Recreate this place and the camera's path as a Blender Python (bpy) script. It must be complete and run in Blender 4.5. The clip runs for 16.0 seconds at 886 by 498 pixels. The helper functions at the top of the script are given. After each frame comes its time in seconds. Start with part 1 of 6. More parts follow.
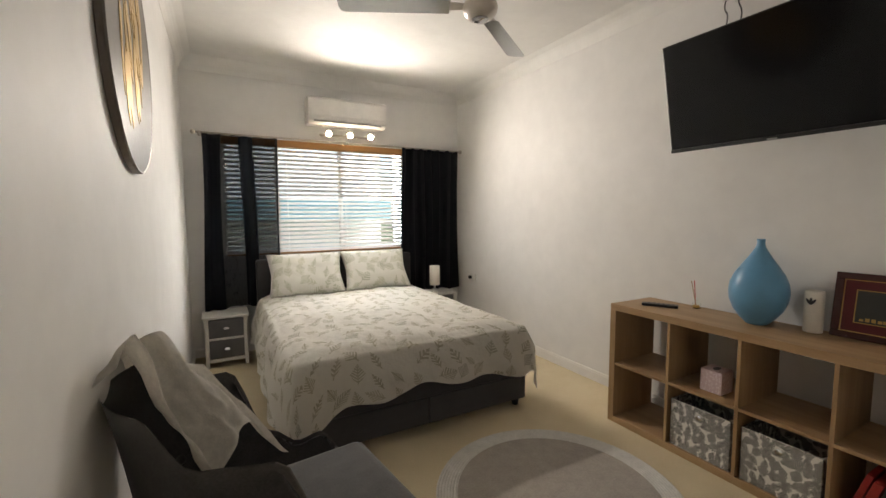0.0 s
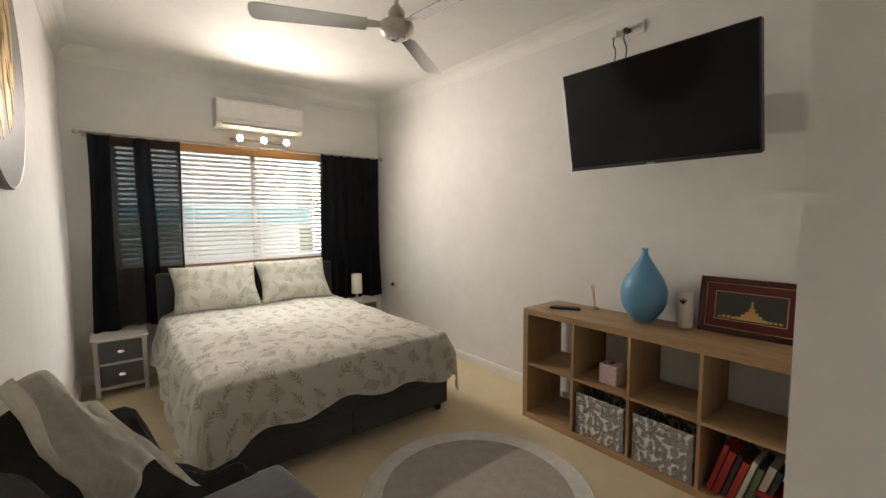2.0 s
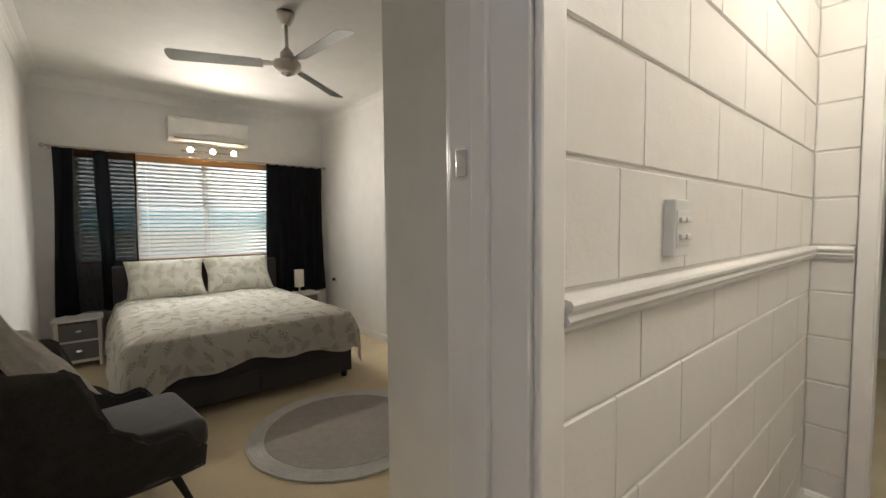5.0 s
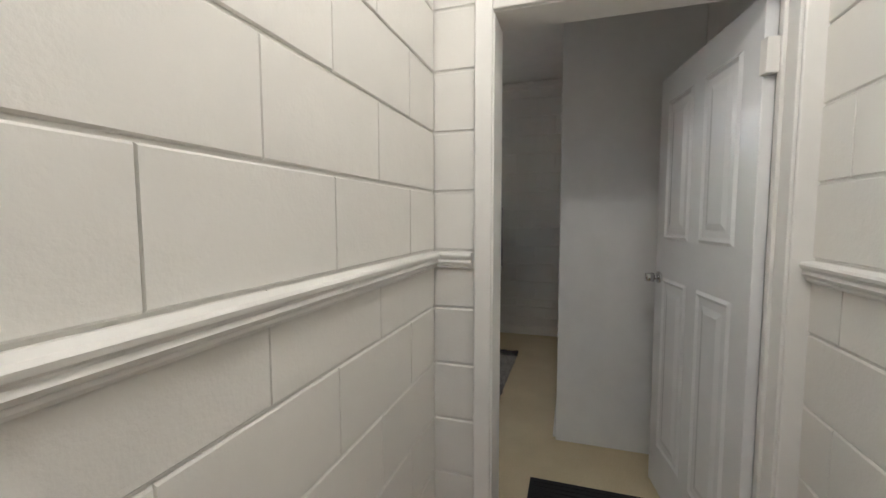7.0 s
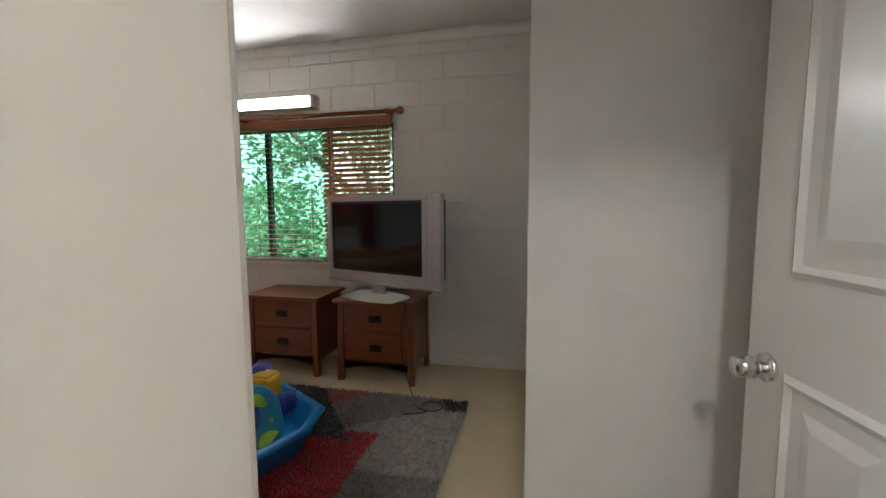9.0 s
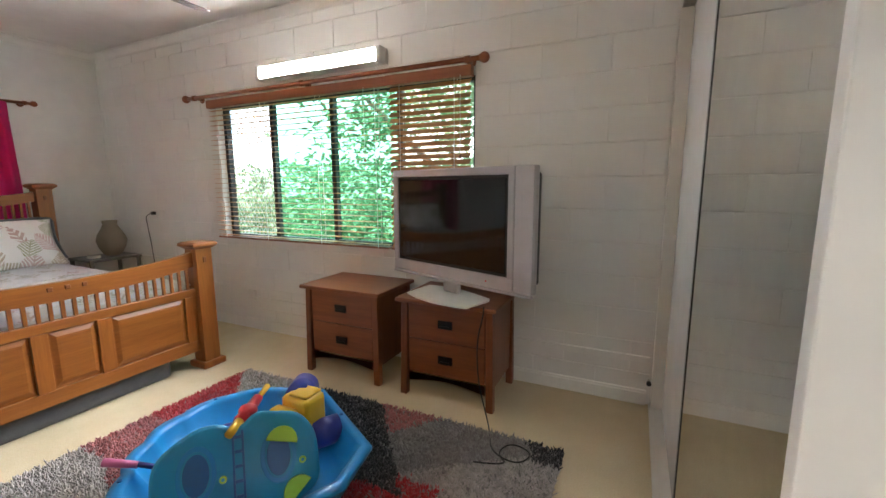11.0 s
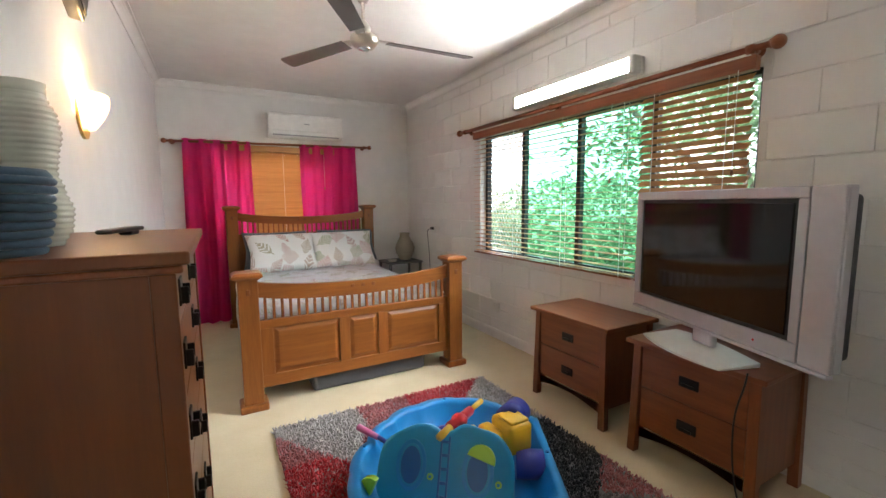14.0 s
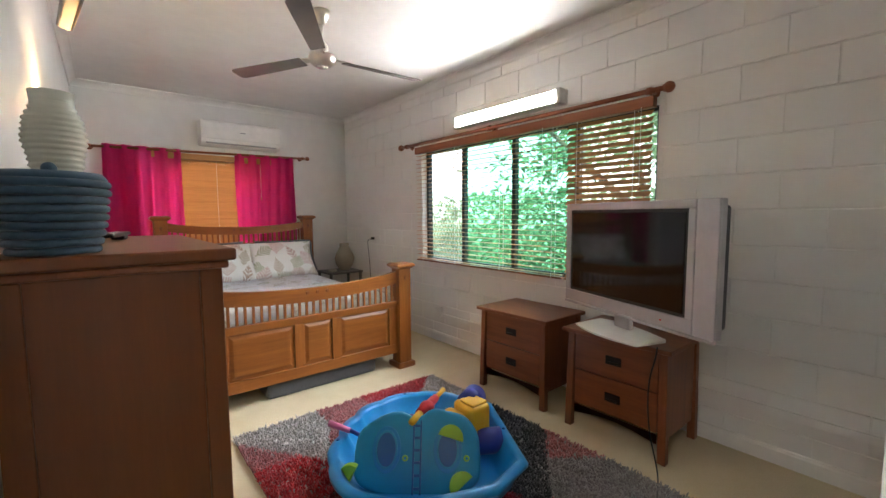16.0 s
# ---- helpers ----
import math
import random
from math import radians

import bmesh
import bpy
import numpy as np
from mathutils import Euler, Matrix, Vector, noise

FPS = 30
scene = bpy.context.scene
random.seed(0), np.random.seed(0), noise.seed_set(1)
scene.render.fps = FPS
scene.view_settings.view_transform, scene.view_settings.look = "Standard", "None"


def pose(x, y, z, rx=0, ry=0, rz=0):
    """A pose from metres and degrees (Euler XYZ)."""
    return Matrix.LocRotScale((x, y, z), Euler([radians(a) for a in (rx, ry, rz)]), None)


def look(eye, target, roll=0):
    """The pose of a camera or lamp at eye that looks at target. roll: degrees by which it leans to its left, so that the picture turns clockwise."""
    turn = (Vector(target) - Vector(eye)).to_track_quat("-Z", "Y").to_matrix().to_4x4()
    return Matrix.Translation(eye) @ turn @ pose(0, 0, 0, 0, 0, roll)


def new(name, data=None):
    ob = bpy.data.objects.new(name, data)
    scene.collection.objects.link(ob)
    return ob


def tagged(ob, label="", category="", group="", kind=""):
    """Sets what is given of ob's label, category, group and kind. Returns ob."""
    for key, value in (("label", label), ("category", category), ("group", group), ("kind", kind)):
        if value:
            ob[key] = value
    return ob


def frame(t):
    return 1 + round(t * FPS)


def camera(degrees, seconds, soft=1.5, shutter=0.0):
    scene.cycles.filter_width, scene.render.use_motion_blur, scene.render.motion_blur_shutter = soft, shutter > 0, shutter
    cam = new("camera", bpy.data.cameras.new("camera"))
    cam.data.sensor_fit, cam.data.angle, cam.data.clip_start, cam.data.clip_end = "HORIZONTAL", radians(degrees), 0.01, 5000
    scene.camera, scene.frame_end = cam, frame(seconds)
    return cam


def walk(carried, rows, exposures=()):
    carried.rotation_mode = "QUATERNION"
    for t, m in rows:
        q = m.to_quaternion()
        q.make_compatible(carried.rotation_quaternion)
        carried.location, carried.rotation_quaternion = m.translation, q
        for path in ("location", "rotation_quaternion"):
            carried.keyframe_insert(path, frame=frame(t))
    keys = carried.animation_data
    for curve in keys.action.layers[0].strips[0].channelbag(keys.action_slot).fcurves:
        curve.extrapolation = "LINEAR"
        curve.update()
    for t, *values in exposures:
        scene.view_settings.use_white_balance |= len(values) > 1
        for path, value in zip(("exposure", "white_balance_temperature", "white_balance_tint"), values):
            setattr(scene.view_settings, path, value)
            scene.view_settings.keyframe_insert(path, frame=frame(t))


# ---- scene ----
cam = camera(94.3, 16.0)
PATH = [
    (0.0, -0.004, -0.019, 1.346, -28.39, -4.88, 0.29),
    (0.5, 0.013, -0.013, 1.365, -32.08, -4.86, 0.31),
    (1.0, 0.012, -0.014, 1.376, -35.78, -4.88, 0.33),
    (1.5, -0.001, -0.024, 1.391, -38.45, -4.85, 0.32),
    (2.0, -0.018, -0.071, 1.407, -39.06, -4.63, 0.34),
    (2.5, -0.015, -0.180, 1.409, -37.38, -4.16, 0.35),
    (3.0, -0.020, -0.336, 1.407, -34.50, -3.77, 0.37),
    (5.3, 0.268, -1.100, 1.295, -42.67, -3.09, 0.63),
    (5.5, 0.332, -1.116, 1.297, -46.36, -3.56, 0.44),
    (6.0, 0.595, -1.120, 1.301, -56.40, -3.91, 0.32),
    (6.5, 0.885, -1.138, 1.280, -65.53, -4.24, 0.15),
    (7.0, 1.231, -1.166, 1.312, -72.24, -4.35, 0.10),
    (7.5, 1.553, -1.128, 1.334, -76.22, -4.54, 0.05),
    (8.0, 1.855, -1.134, 1.326, -77.75, -4.73, 0.19),
    (8.2, 1.988, -1.148, 1.333, -78.14, -4.91, 0.31),
    (10.5, 3.083, -0.958, 1.344, -69.52, -8.15, 0.19),
    (11.0, 3.178, -0.927, 1.345, -64.90, -8.70, 0.22),
    (11.5, 3.270, -0.910, 1.361, -59.38, -9.12, 0.31),
    (12.0, 3.337, -0.923, 1.363, -53.50, -9.29, 0.37),
    (12.5, 3.385, -0.948, 1.376, -46.73, -9.15, 0.51),
    (13.0, 3.409, -0.964, 1.376, -39.90, -8.51, 0.51),
    (13.5, 3.392, -0.993, 1.396, -33.52, -7.53, 0.52),
    (14.0, 3.380, -1.025, 1.400, -28.90, -6.42, 0.52),
    (14.5, 3.380, -1.026, 1.392, -27.19, -5.57, 0.46),
    (15.0, 3.301, -1.021, 1.385, -28.62, -4.97, 0.44),
    (15.5, 3.188, -1.054, 1.372, -33.25, -4.75, 0.36),
    (16.0, 3.069, -1.108, 1.380, -39.55, -4.76, 0.36),
]
walk(cam, [(t, pose(x, y, z, 90 + pitch, roll, yaw)) for t, x, y, z, yaw, pitch, roll in PATH],
     exposures=[(0, 1.38, 6650, 12), (3.0, 1.3, 6850, 12), (5.5, 1.0, 6600, 10), (6.0, 0.95, 7000, 10), (6.5, 0.9, 6200, 10), (7.0, 0.9, 6050, 10), (8.0, 0.95, 6150, 10), (10.5, 2.3, 6450, 12), (12.5, 2.35, 6450, 12), (16.0, 2.2, 6400, 12)])

# ---- world and large lights ----
world = bpy.data.worlds.new("sky")
scene.world = world
world.use_nodes = True
wn = world.node_tree
sky = wn.nodes.new("ShaderNodeTexSky")
sky.sky_type, sky.sun_disc, sky.sun_elevation, sky.sun_rotation = "NISHITA", False, radians(55), radians(225)
wn.links.new(sky.outputs[0], wn.nodes["Background"].inputs[0])
wn.nodes["Background"].inputs[1].default_value = 0.15
sun_data = bpy.data.lights.new("sun", "SUN")
sun_data.energy, sun_data.angle, sun_data.color = 2.6, radians(0.5), (1.0, 0.95, 0.87)
sun = new("sun", sun_data)
sun.matrix_world = look((0, 0, 0), (0.42, 0.40, -0.82))


def lamp(name, x, y, z, watts, colour, size):
    data = bpy.data.lights.new(name, "POINT")
    data.energy, data.color, data.shadow_soft_size = watts, colour, size
    ob = new(name, data)
    ob.location = (x, y, z)
    return ob


WARM = (1.0, 0.925, 0.84)
LED_WATTS, HALL_WATTS, SCONCE_WATTS, TUBE_GLOW = 17.5, 12.0, 1.7, 28.0
for bx in (1.005, 1.225, 1.445):
    led = bpy.data.lights.new("spot_bulb_light", "SPOT")
    led.energy, led.color, led.shadow_soft_size, led.spot_size, led.spot_blend = LED_WATTS, WARM, 0.028, radians(174), 1.0
    new("spot_bulb_light", led).matrix_world = look((bx, 4.228, 2.165), (bx, 2.2, 1.7))
lamp("hall_light", 1.65, -1.25, 2.44, HALL_WATTS, (1.0, 0.95, 0.87), 0.09)
lamp("sconce_light", 2.965, 1.42, 1.89, SCONCE_WATTS, (1.0, 0.66, 0.30), 0.03)



def sky_fill(name, eye, target, width, height, watts):
    """An added area lamp just inside a window's blind, standing in for steep sky light."""
    data = bpy.data.lights.new(name, "AREA")
    data.shape, data.size, data.size_y = "RECTANGLE", width, height
    data.energy, data.color, data.spread = watts, (0.86, 0.94, 1.0), radians(70)
    new(name, data).matrix_world = look(eye, target)


# Fill lamps added on the room side of the blinds, aimed downwards.
sky_fill("window_fill_1", (1.15, 4.335, 1.55), (1.15, 3.6, 0.555), 1.2, 0.9, 1.8)
sky_fill("window_fill_2", (5.765, 1.40, 1.48), (5.105, 1.82, 0.87), 2.4, 1.1, 4.5)

# ---- materials ----
MATS = {}


class Nodes:
    """A short way to write a node tree."""

    def __init__(self, name, rough=0.6, metal=0.0):
        self.m = bpy.data.materials.new(name)
        self.m.use_nodes = True
        self.t = self.m.node_tree
        self.b = self.t.nodes["Principled BSDF"]
        self.b.inputs["Roughness"].default_value = rough
        self.b.inputs["Metallic"].default_value = metal
        MATS[name] = self.m

    def add(self, kind, operation="", use_clamp=False, feature="", voronoi_dimensions="", rotation_type="", data_type=""):
        n = self.t.nodes.new(kind)
        if operation:
            n.operation = operation
        if use_clamp:
            n.use_clamp = True
        if feature:
            n.feature = feature
        if voronoi_dimensions:
            n.voronoi_dimensions = voronoi_dimensions
        if rotation_type:
            n.rotation_type = rotation_type
        if data_type:
            n.data_type = data_type
        return n

    def put(self, socket, value):
        if isinstance(value, bpy.types.NodeSocket):
            self.t.links.new(value, socket)
        else:
            socket.default_value = value

    def coords(self, which="Object"):
        return self.add("ShaderNodeTexCoord").outputs[which]

    def world(self):
        return self.add("ShaderNodeNewGeometry").outputs["Position"]

    def scaled(self, vec, s):
        n = self.add("ShaderNodeMapping")
        self.put(n.inputs["Vector"], vec)
        n.inputs["Scale"].default_value = s
        return n.outputs[0]

    def noise(self, vec, scale, detail=4.0, rough=0.6):
        n = self.add("ShaderNodeTexNoise")
        self.put(n.inputs["Vector"], vec)
        n.inputs["Scale"].default_value, n.inputs["Detail"].default_value, n.inputs["Roughness"].default_value = scale, detail, rough
        return n.outputs["Fac"]

    def math(self, op, a, b=0.0, clamp=False):
        n = self.add("ShaderNodeMath", operation=op, use_clamp=clamp)
        self.put(n.inputs[0], a)
        self.put(n.inputs[1], b)
        return n.outputs[0]

    def ramp(self, fac, stops):
        n = self.add("ShaderNodeValToRGB")
        self.put(n.inputs[0], fac)
        e = n.color_ramp.elements
        while len(e) < len(stops):
            e.new(0.5)
        for el, (p, c) in zip(e, stops):
            el.position, el.color = p, (*c, 1)
        return n.outputs[0]

    def mix(self, fac, a, b):
        n = self.add("ShaderNodeMix", data_type="RGBA")
        self.put(n.inputs[0], fac)
        self.put(n.inputs[6], a if isinstance(a, bpy.types.NodeSocket) else (*a, 1))
        self.put(n.inputs[7], b if isinstance(b, bpy.types.NodeSocket) else (*b, 1))
        return n.outputs[2]

    def bump(self, height, strength=0.3, distance=0.002):
        n = self.add("ShaderNodeBump")
        n.inputs["Strength"].default_value, n.inputs["Distance"].default_value = strength, distance
        self.put(n.inputs["Height"], height)
        self.put(self.b.inputs["Normal"], n.outputs[0])

    def colour(self, value):
        self.put(self.b.inputs["Base Color"], value if isinstance(value, bpy.types.NodeSocket) else (*value, 1))


def dim(c, k):
    return tuple(v * k for v in c)


def painted(name, c, rough=0.5, scale=6.0, bump=0.12, fine=220.0, vary=0.94):
    n = Nodes(name, rough)
    p = n.world()
    n.colour(n.ramp(n.noise(p, scale, 3), [(0.3, dim(c, vary)), (0.7, c)]))
    n.bump(n.noise(p, fine, 2), bump, 0.001)
    return n.m


def plain(name, c, rough=0.5, metal=0.0, bump=0.05, fine=300.0):
    n = Nodes(name, rough, metal)
    p = n.coords()
    n.colour(n.ramp(n.noise(p, 9, 3), [(0.3, dim(c, 0.9)), (0.7, c)]))
    n.put(n.b.inputs["Roughness"], n.math("ADD", n.math("MULTIPLY", n.noise(p, 25, 3), 0.12), rough - 0.06, True))
    n.bump(n.noise(p, fine, 2), bump, 0.0006)
    return n.m


def wood(name, dark, light, rough=0.35, axis=0, grain=22.0):
    n = Nodes(name, rough)
    s = [1.0, 1.0, 1.0]
    for i in range(3):
        s[i] = 0.06 if i == axis else 1.0
    rnd = n.add("ShaderNodeObjectInfo").outputs["Random"]
    base = n.add("ShaderNodeVectorMath", operation="ADD")
    n.put(base.inputs[0], n.world())
    comb = n.add("ShaderNodeCombineXYZ")
    for i in range(3):
        n.put(comb.inputs[i], n.math("MULTIPLY", rnd, 3.7))
    n.put(base.inputs[1], comb.outputs[0])
    p = n.scaled(base.outputs[0], s)
    big, fine = n.noise(p, grain, 5, 0.65), n.noise(p, grain * 9, 3, 0.7)
    f = n.math("ADD", n.math("MULTIPLY", big, 0.7), n.math("MULTIPLY", fine, 0.3))
    n.colour(n.ramp(f, [(0.34, dark), (0.5, tuple((a + b) / 2 for a, b in zip(dark, light))), (0.66, light)]))
    n.put(n.b.inputs["Roughness"], n.math("ADD", n.math("MULTIPLY", fine, 0.08), rough - 0.02, True))
    n.bump(f, 0.12, 0.0008)
    return n.m


def fabric(name, c, rough=0.95, weave=900.0, bump=0.4, vary=0.75, blotch=18.0):
    n = Nodes(name, rough)
    p = n.coords()
    f = n.math("ADD", n.math("MULTIPLY", n.noise(p, blotch, 4), 0.5), n.math("MULTIPLY", n.noise(p, weave * 0.3, 2), 0.5))
    n.colour(n.ramp(f, [(0.35, dim(c, vary)), (0.65, c)]))
    n.b.inputs["Sheen Weight"].default_value = 0.25
    n.bump(n.noise(p, weave, 2), bump, 0.001)
    return n.m


def sprigs(name, ground, inks, scale=7.0, thin=0.5, reach=0.62, rough=0.9, press=0.30, crease=0.0):
    """Cloth printed with scattered fern-like sprigs, laid out on the UV map (metres)."""
    n = Nodes(name, rough)
    uv = n.coords("UV")
    v = n.add("ShaderNodeTexVoronoi", feature="F1", voronoi_dimensions="2D")
    n.put(v.inputs["Vector"], uv)
    v.inputs["Scale"].default_value, v.inputs["Randomness"].default_value = scale, 0.75
    sub = n.add("ShaderNodeVectorMath", operation="SUBTRACT")
    n.put(sub.inputs[0], uv)
    n.put(sub.inputs[1], v.outputs["Position"])
    rgb = n.add("ShaderNodeSeparateColor")
    n.put(rgb.inputs[0], v.outputs["Color"])
    rot = n.add("ShaderNodeVectorRotate", rotation_type="Z_AXIS")
    n.put(rot.inputs["Vector"], sub.outputs[0])
    n.put(rot.inputs["Angle"], n.math("MULTIPLY", n.math("SUBTRACT", rgb.outputs[0], 0.5), 2.4))
    sep = n.add("ShaderNodeSeparateXYZ")
    n.put(sep.inputs[0], rot.outputs[0])
    x = n.math("ABSOLUTE", n.math("MULTIPLY", sep.outputs[0], scale))
    y = n.math("MULTIPLY", sep.outputs[1], scale)
    env = n.math("MULTIPLY", n.math("SUBTRACT", reach, n.math("ABSOLUTE", y)), n.math("ADD", 0.35, n.math("MULTIPLY", rgb.outputs[1], 0.5)))
    inside = n.math("LESS_THAN", x, env)
    freq = n.math("ADD", 4.0, n.math("MULTIPLY", n.math("ROUND", n.math("MULTIPLY", rgb.outputs[2], 3)), 1.6))
    wave = n.math("FRACT", n.math("ADD", n.math("MULTIPLY", n.math("SUBTRACT", y, n.math("MULTIPLY", x, 0.9)), freq), 20.0))
    frond = n.math("LESS_THAN", wave, thin)
    stem = n.math("LESS_THAN", x, 0.022)
    mask = n.math("MULTIPLY", inside, n.math("MAXIMUM", frond, stem))
    soft = n.math("MULTIPLY", mask, n.math("ADD", press, n.math("MULTIPLY", n.noise(uv, 22, 2), 0.8)), True)
    ink = n.ramp(rgb.outputs[1], [(i / max(1, len(inks) - 1), c) for i, c in enumerate(inks)])
    n.colour(n.mix(soft, ground, ink))
    if crease:
        n.bump(n.math("ADD", n.noise(n.coords(), 14, 4, 0.6), n.math("MULTIPLY", n.noise(n.coords(), 500, 2), 0.06)), crease, 0.03)
    else:
        n.bump(n.noise(n.coords(), 700, 2), 0.25, 0.0008)
    return n.m


def glowing(name, c, strength):
    n = Nodes(name, 0.5)
    n.colour(c)
    n.b.inputs["Emission Color"].default_value = (*c, 1)
    n.b.inputs["Emission Strength"].default_value = strength
    return n.m


def sheer(name, c, through_part, translucent, single=()):
    """Cloth that lets some light by."""
    n = Nodes(name, 0.9)
    p = n.coords()
    n.colour(n.ramp(n.noise(p, 60, 3), [(0.3, dim(c, 0.8)), (0.7, c)]))
    out = n.t.nodes["Material Output"]
    tl = n.add("ShaderNodeBsdfTranslucent")
    tl.inputs[0].default_value = (*c, 1)
    m1 = n.add("ShaderNodeMixShader")
    m1.inputs[0].default_value = translucent
    n.t.links.new(n.b.outputs[0], m1.inputs[1])
    n.t.links.new(tl.outputs[0], m1.inputs[2])
    tr = n.add("ShaderNodeBsdfTransparent")
    m2 = n.add("ShaderNodeMixShader")
    m2.inputs[0].default_value = through_part
    if single:
        u = n.add("ShaderNodeSeparateXYZ")
        n.put(u.inputs[0], n.coords("UV"))
        thin = 0.0
        for a, b in single:
            inside = n.math("MULTIPLY", n.math("GREATER_THAN", u.outputs[0], a), n.math("LESS_THAN", u.outputs[0], b))
            thin = n.math("ADD", inside, thin)
        n.put(m2.inputs[0], n.math("ADD", n.math("MULTIPLY", thin, 0.17), through_part))
    n.t.links.new(m1.outputs[0], m2.inputs[1])
    n.t.links.new(tr.outputs[0], m2.inputs[2])
    n.t.links.new(m2.outputs[0], out.inputs[0])
    return n.m


def block_paint(name, c, rough=0.45):
    n = Nodes(name, rough)
    p = n.world()
    rnd = n.add("ShaderNodeObjectInfo").outputs["Random"]
    f = n.math("ADD", n.math("MULTIPLY", n.noise(p, 5, 4), 0.75), n.math("MULTIPLY", rnd, 0.25))
    n.colour(n.ramp(f, [(0.3, dim(c, 0.95)), (0.75, c)]))
    pits = n.add("ShaderNodeTexVoronoi")
    n.put(pits.inputs["Vector"], n.scaled(p, (0.5, 0.5, 1.5)))
    pits.inputs["Scale"].default_value = 30
    gate = n.math("GREATER_THAN", n.noise(p, 6, 2), 0.52)
    pit = n.math("MULTIPLY", n.math("LESS_THAN", pits.outputs["Distance"], 0.16), gate)
    h = n.math("SUBTRACT", n.math("ADD", n.math("MULTIPLY", n.noise(p, 14, 3), 0.9), n.math("MULTIPLY", n.noise(p, 160, 2), 0.25)), n.math("MULTIPLY", pit, 1.3))
    n.bump(h, 0.42, 0.005)
    return n.m


painted("wall_white", (0.80, 0.79, 0.77), 0.58)
painted("ceiling_white", (0.82, 0.81, 0.78), 0.7)
painted("trim_white", (0.82, 0.80, 0.76), 0.32, bump=0.06)
painted("door_white", (0.80, 0.80, 0.80), 0.25, bump=0.06)
block_paint("block_cream", (0.79, 0.765, 0.715))
block_paint("block_white", (0.80, 0.79, 0.76))
n = Nodes("carpet", 0.98)
p = n.world()
f = n.math("ADD", n.math("MULTIPLY", n.noise(p, 3, 4), 0.5), n.math("MULTIPLY", n.noise(p, 140, 3), 0.5))
n.colour(n.ramp(f, [(0.3, (0.56, 0.46, 0.29)), (0.7, (0.70, 0.60, 0.41))]))
n.bump(n.noise(p, 450, 2), 0.6, 0.004)
wood("hall_floor_wood", (0.13, 0.06, 0.025), (0.26, 0.13, 0.06), 0.3, axis=0)
wood("oak", (0.30, 0.185, 0.09), (0.44, 0.29, 0.155), 0.45, axis=1)
wood("oak_upright", (0.30, 0.185, 0.09), (0.44, 0.29, 0.155), 0.45, axis=2)
wood("honey_wood", (0.20, 0.060, 0.011), (0.32, 0.108, 0.022), 0.3, axis=0)
wood("honey_upright", (0.20, 0.060, 0.011), (0.32, 0.108, 0.022), 0.3, axis=2)
wood("dresser_wood", (0.135, 0.036, 0.005), (0.185, 0.053, 0.008), 0.34, axis=2, grain=14.0)
wood("cherry_wood", (0.15, 0.042, 0.012), (0.24, 0.075, 0.022), 0.36, axis=1)
wood("cherry_upright", (0.15, 0.042, 0.012), (0.24, 0.075, 0.022), 0.36, axis=2)
wood("rod_wood", (0.20, 0.055, 0.018), (0.30, 0.095, 0.035), 0.35, axis=1)
wood("slat_wood", (0.40, 0.17, 0.05), (0.55, 0.26, 0.09), 0.4, axis=1)
wood("slat_wood_x", (0.40, 0.19, 0.06), (0.55, 0.28, 0.10), 0.4, axis=0)
plain("slat_white", (0.74, 0.66, 0.60), 0.4)
fabric("grey_tweed", (0.075, 0.07, 0.068), weave=500, vary=0.5)
fabric("bed_base_grey", (0.045, 0.043, 0.046), weave=700, vary=0.7)
fabric("bag_grey", (0.09, 0.09, 0.095), weave=600)
fabric("fleece", (0.80, 0.76, 0.68), weave=220, bump=0.9, vary=0.8)
fabric("dark_sheet", (0.10, 0.11, 0.14), weave=900)
fabric("rug_grey", (0.36, 0.32, 0.28), weave=350, bump=0.7)
fabric("rug_white", (0.66, 0.64, 0.60), weave=350, bump=0.7)
sprigs("duvet_print", (0.86, 0.83, 0.76), [(0.40, 0.36, 0.24), (0.50, 0.45, 0.32), (0.37, 0.36, 0.26)], 8.5, 0.5, 0.5, press=0.35, crease=0.4)
sprigs("pillow_print", (0.74, 0.73, 0.66), [(0.36, 0.38, 0.24), (0.46, 0.46, 0.32), (0.32, 0.34, 0.22)], 9.0)
sprigs("floral_quilt", (0.88, 0.88, 0.90), [(0.62, 0.38, 0.38), (0.34, 0.38, 0.22), (0.66, 0.52, 0.50)], 4.2, 0.42, 0.5, press=0.2, crease=0.4)
sprigs("floral_pillow", (0.82, 0.80, 0.78), [(0.55, 0.22, 0.24), (0.26, 0.32, 0.12), (0.62, 0.36, 0.36)], 5.2, 0.62, 0.66)
sprigs("bin_print", (0.74, 0.72, 0.68), [(0.015, 0.015, 0.015), (0.03, 0.03, 0.03)], 25.0, 0.62, 1.0, press=1.0)
sprigs("pink_dots", (0.62, 0.48, 0.50), [(0.80, 0.74, 0.74), (0.84, 0.78, 0.78)], 60.0, 0.6, 0.5)
sheer("navy_cloth", (0.006, 0.007, 0.013), 0.01, 0.01)
sheer("navy_sheer", (0.006, 0.008, 0.016), 0.012, 0.012, ((0.24, 0.50), (0.68, 0.97)))
sheer("pink_cloth", (0.86, 0.06, 0.32), 0.04, 0.62)
plain("brushed_steel", (0.56, 0.52, 0.47), 0.3, 1.0)
plain("chrome", (0.75, 0.75, 0.76), 0.12, 1.0)
plain("blade_grey", (0.34, 0.31, 0.30), 0.22, 0.6)
plain("blade_bare", (0.52, 0.53, 0.54), 0.22, 0.9)
plain("black_plastic", (0.012, 0.012, 0.013), 0.35)
plain("black_iron", (0.02, 0.018, 0.016), 0.4, 0.6)
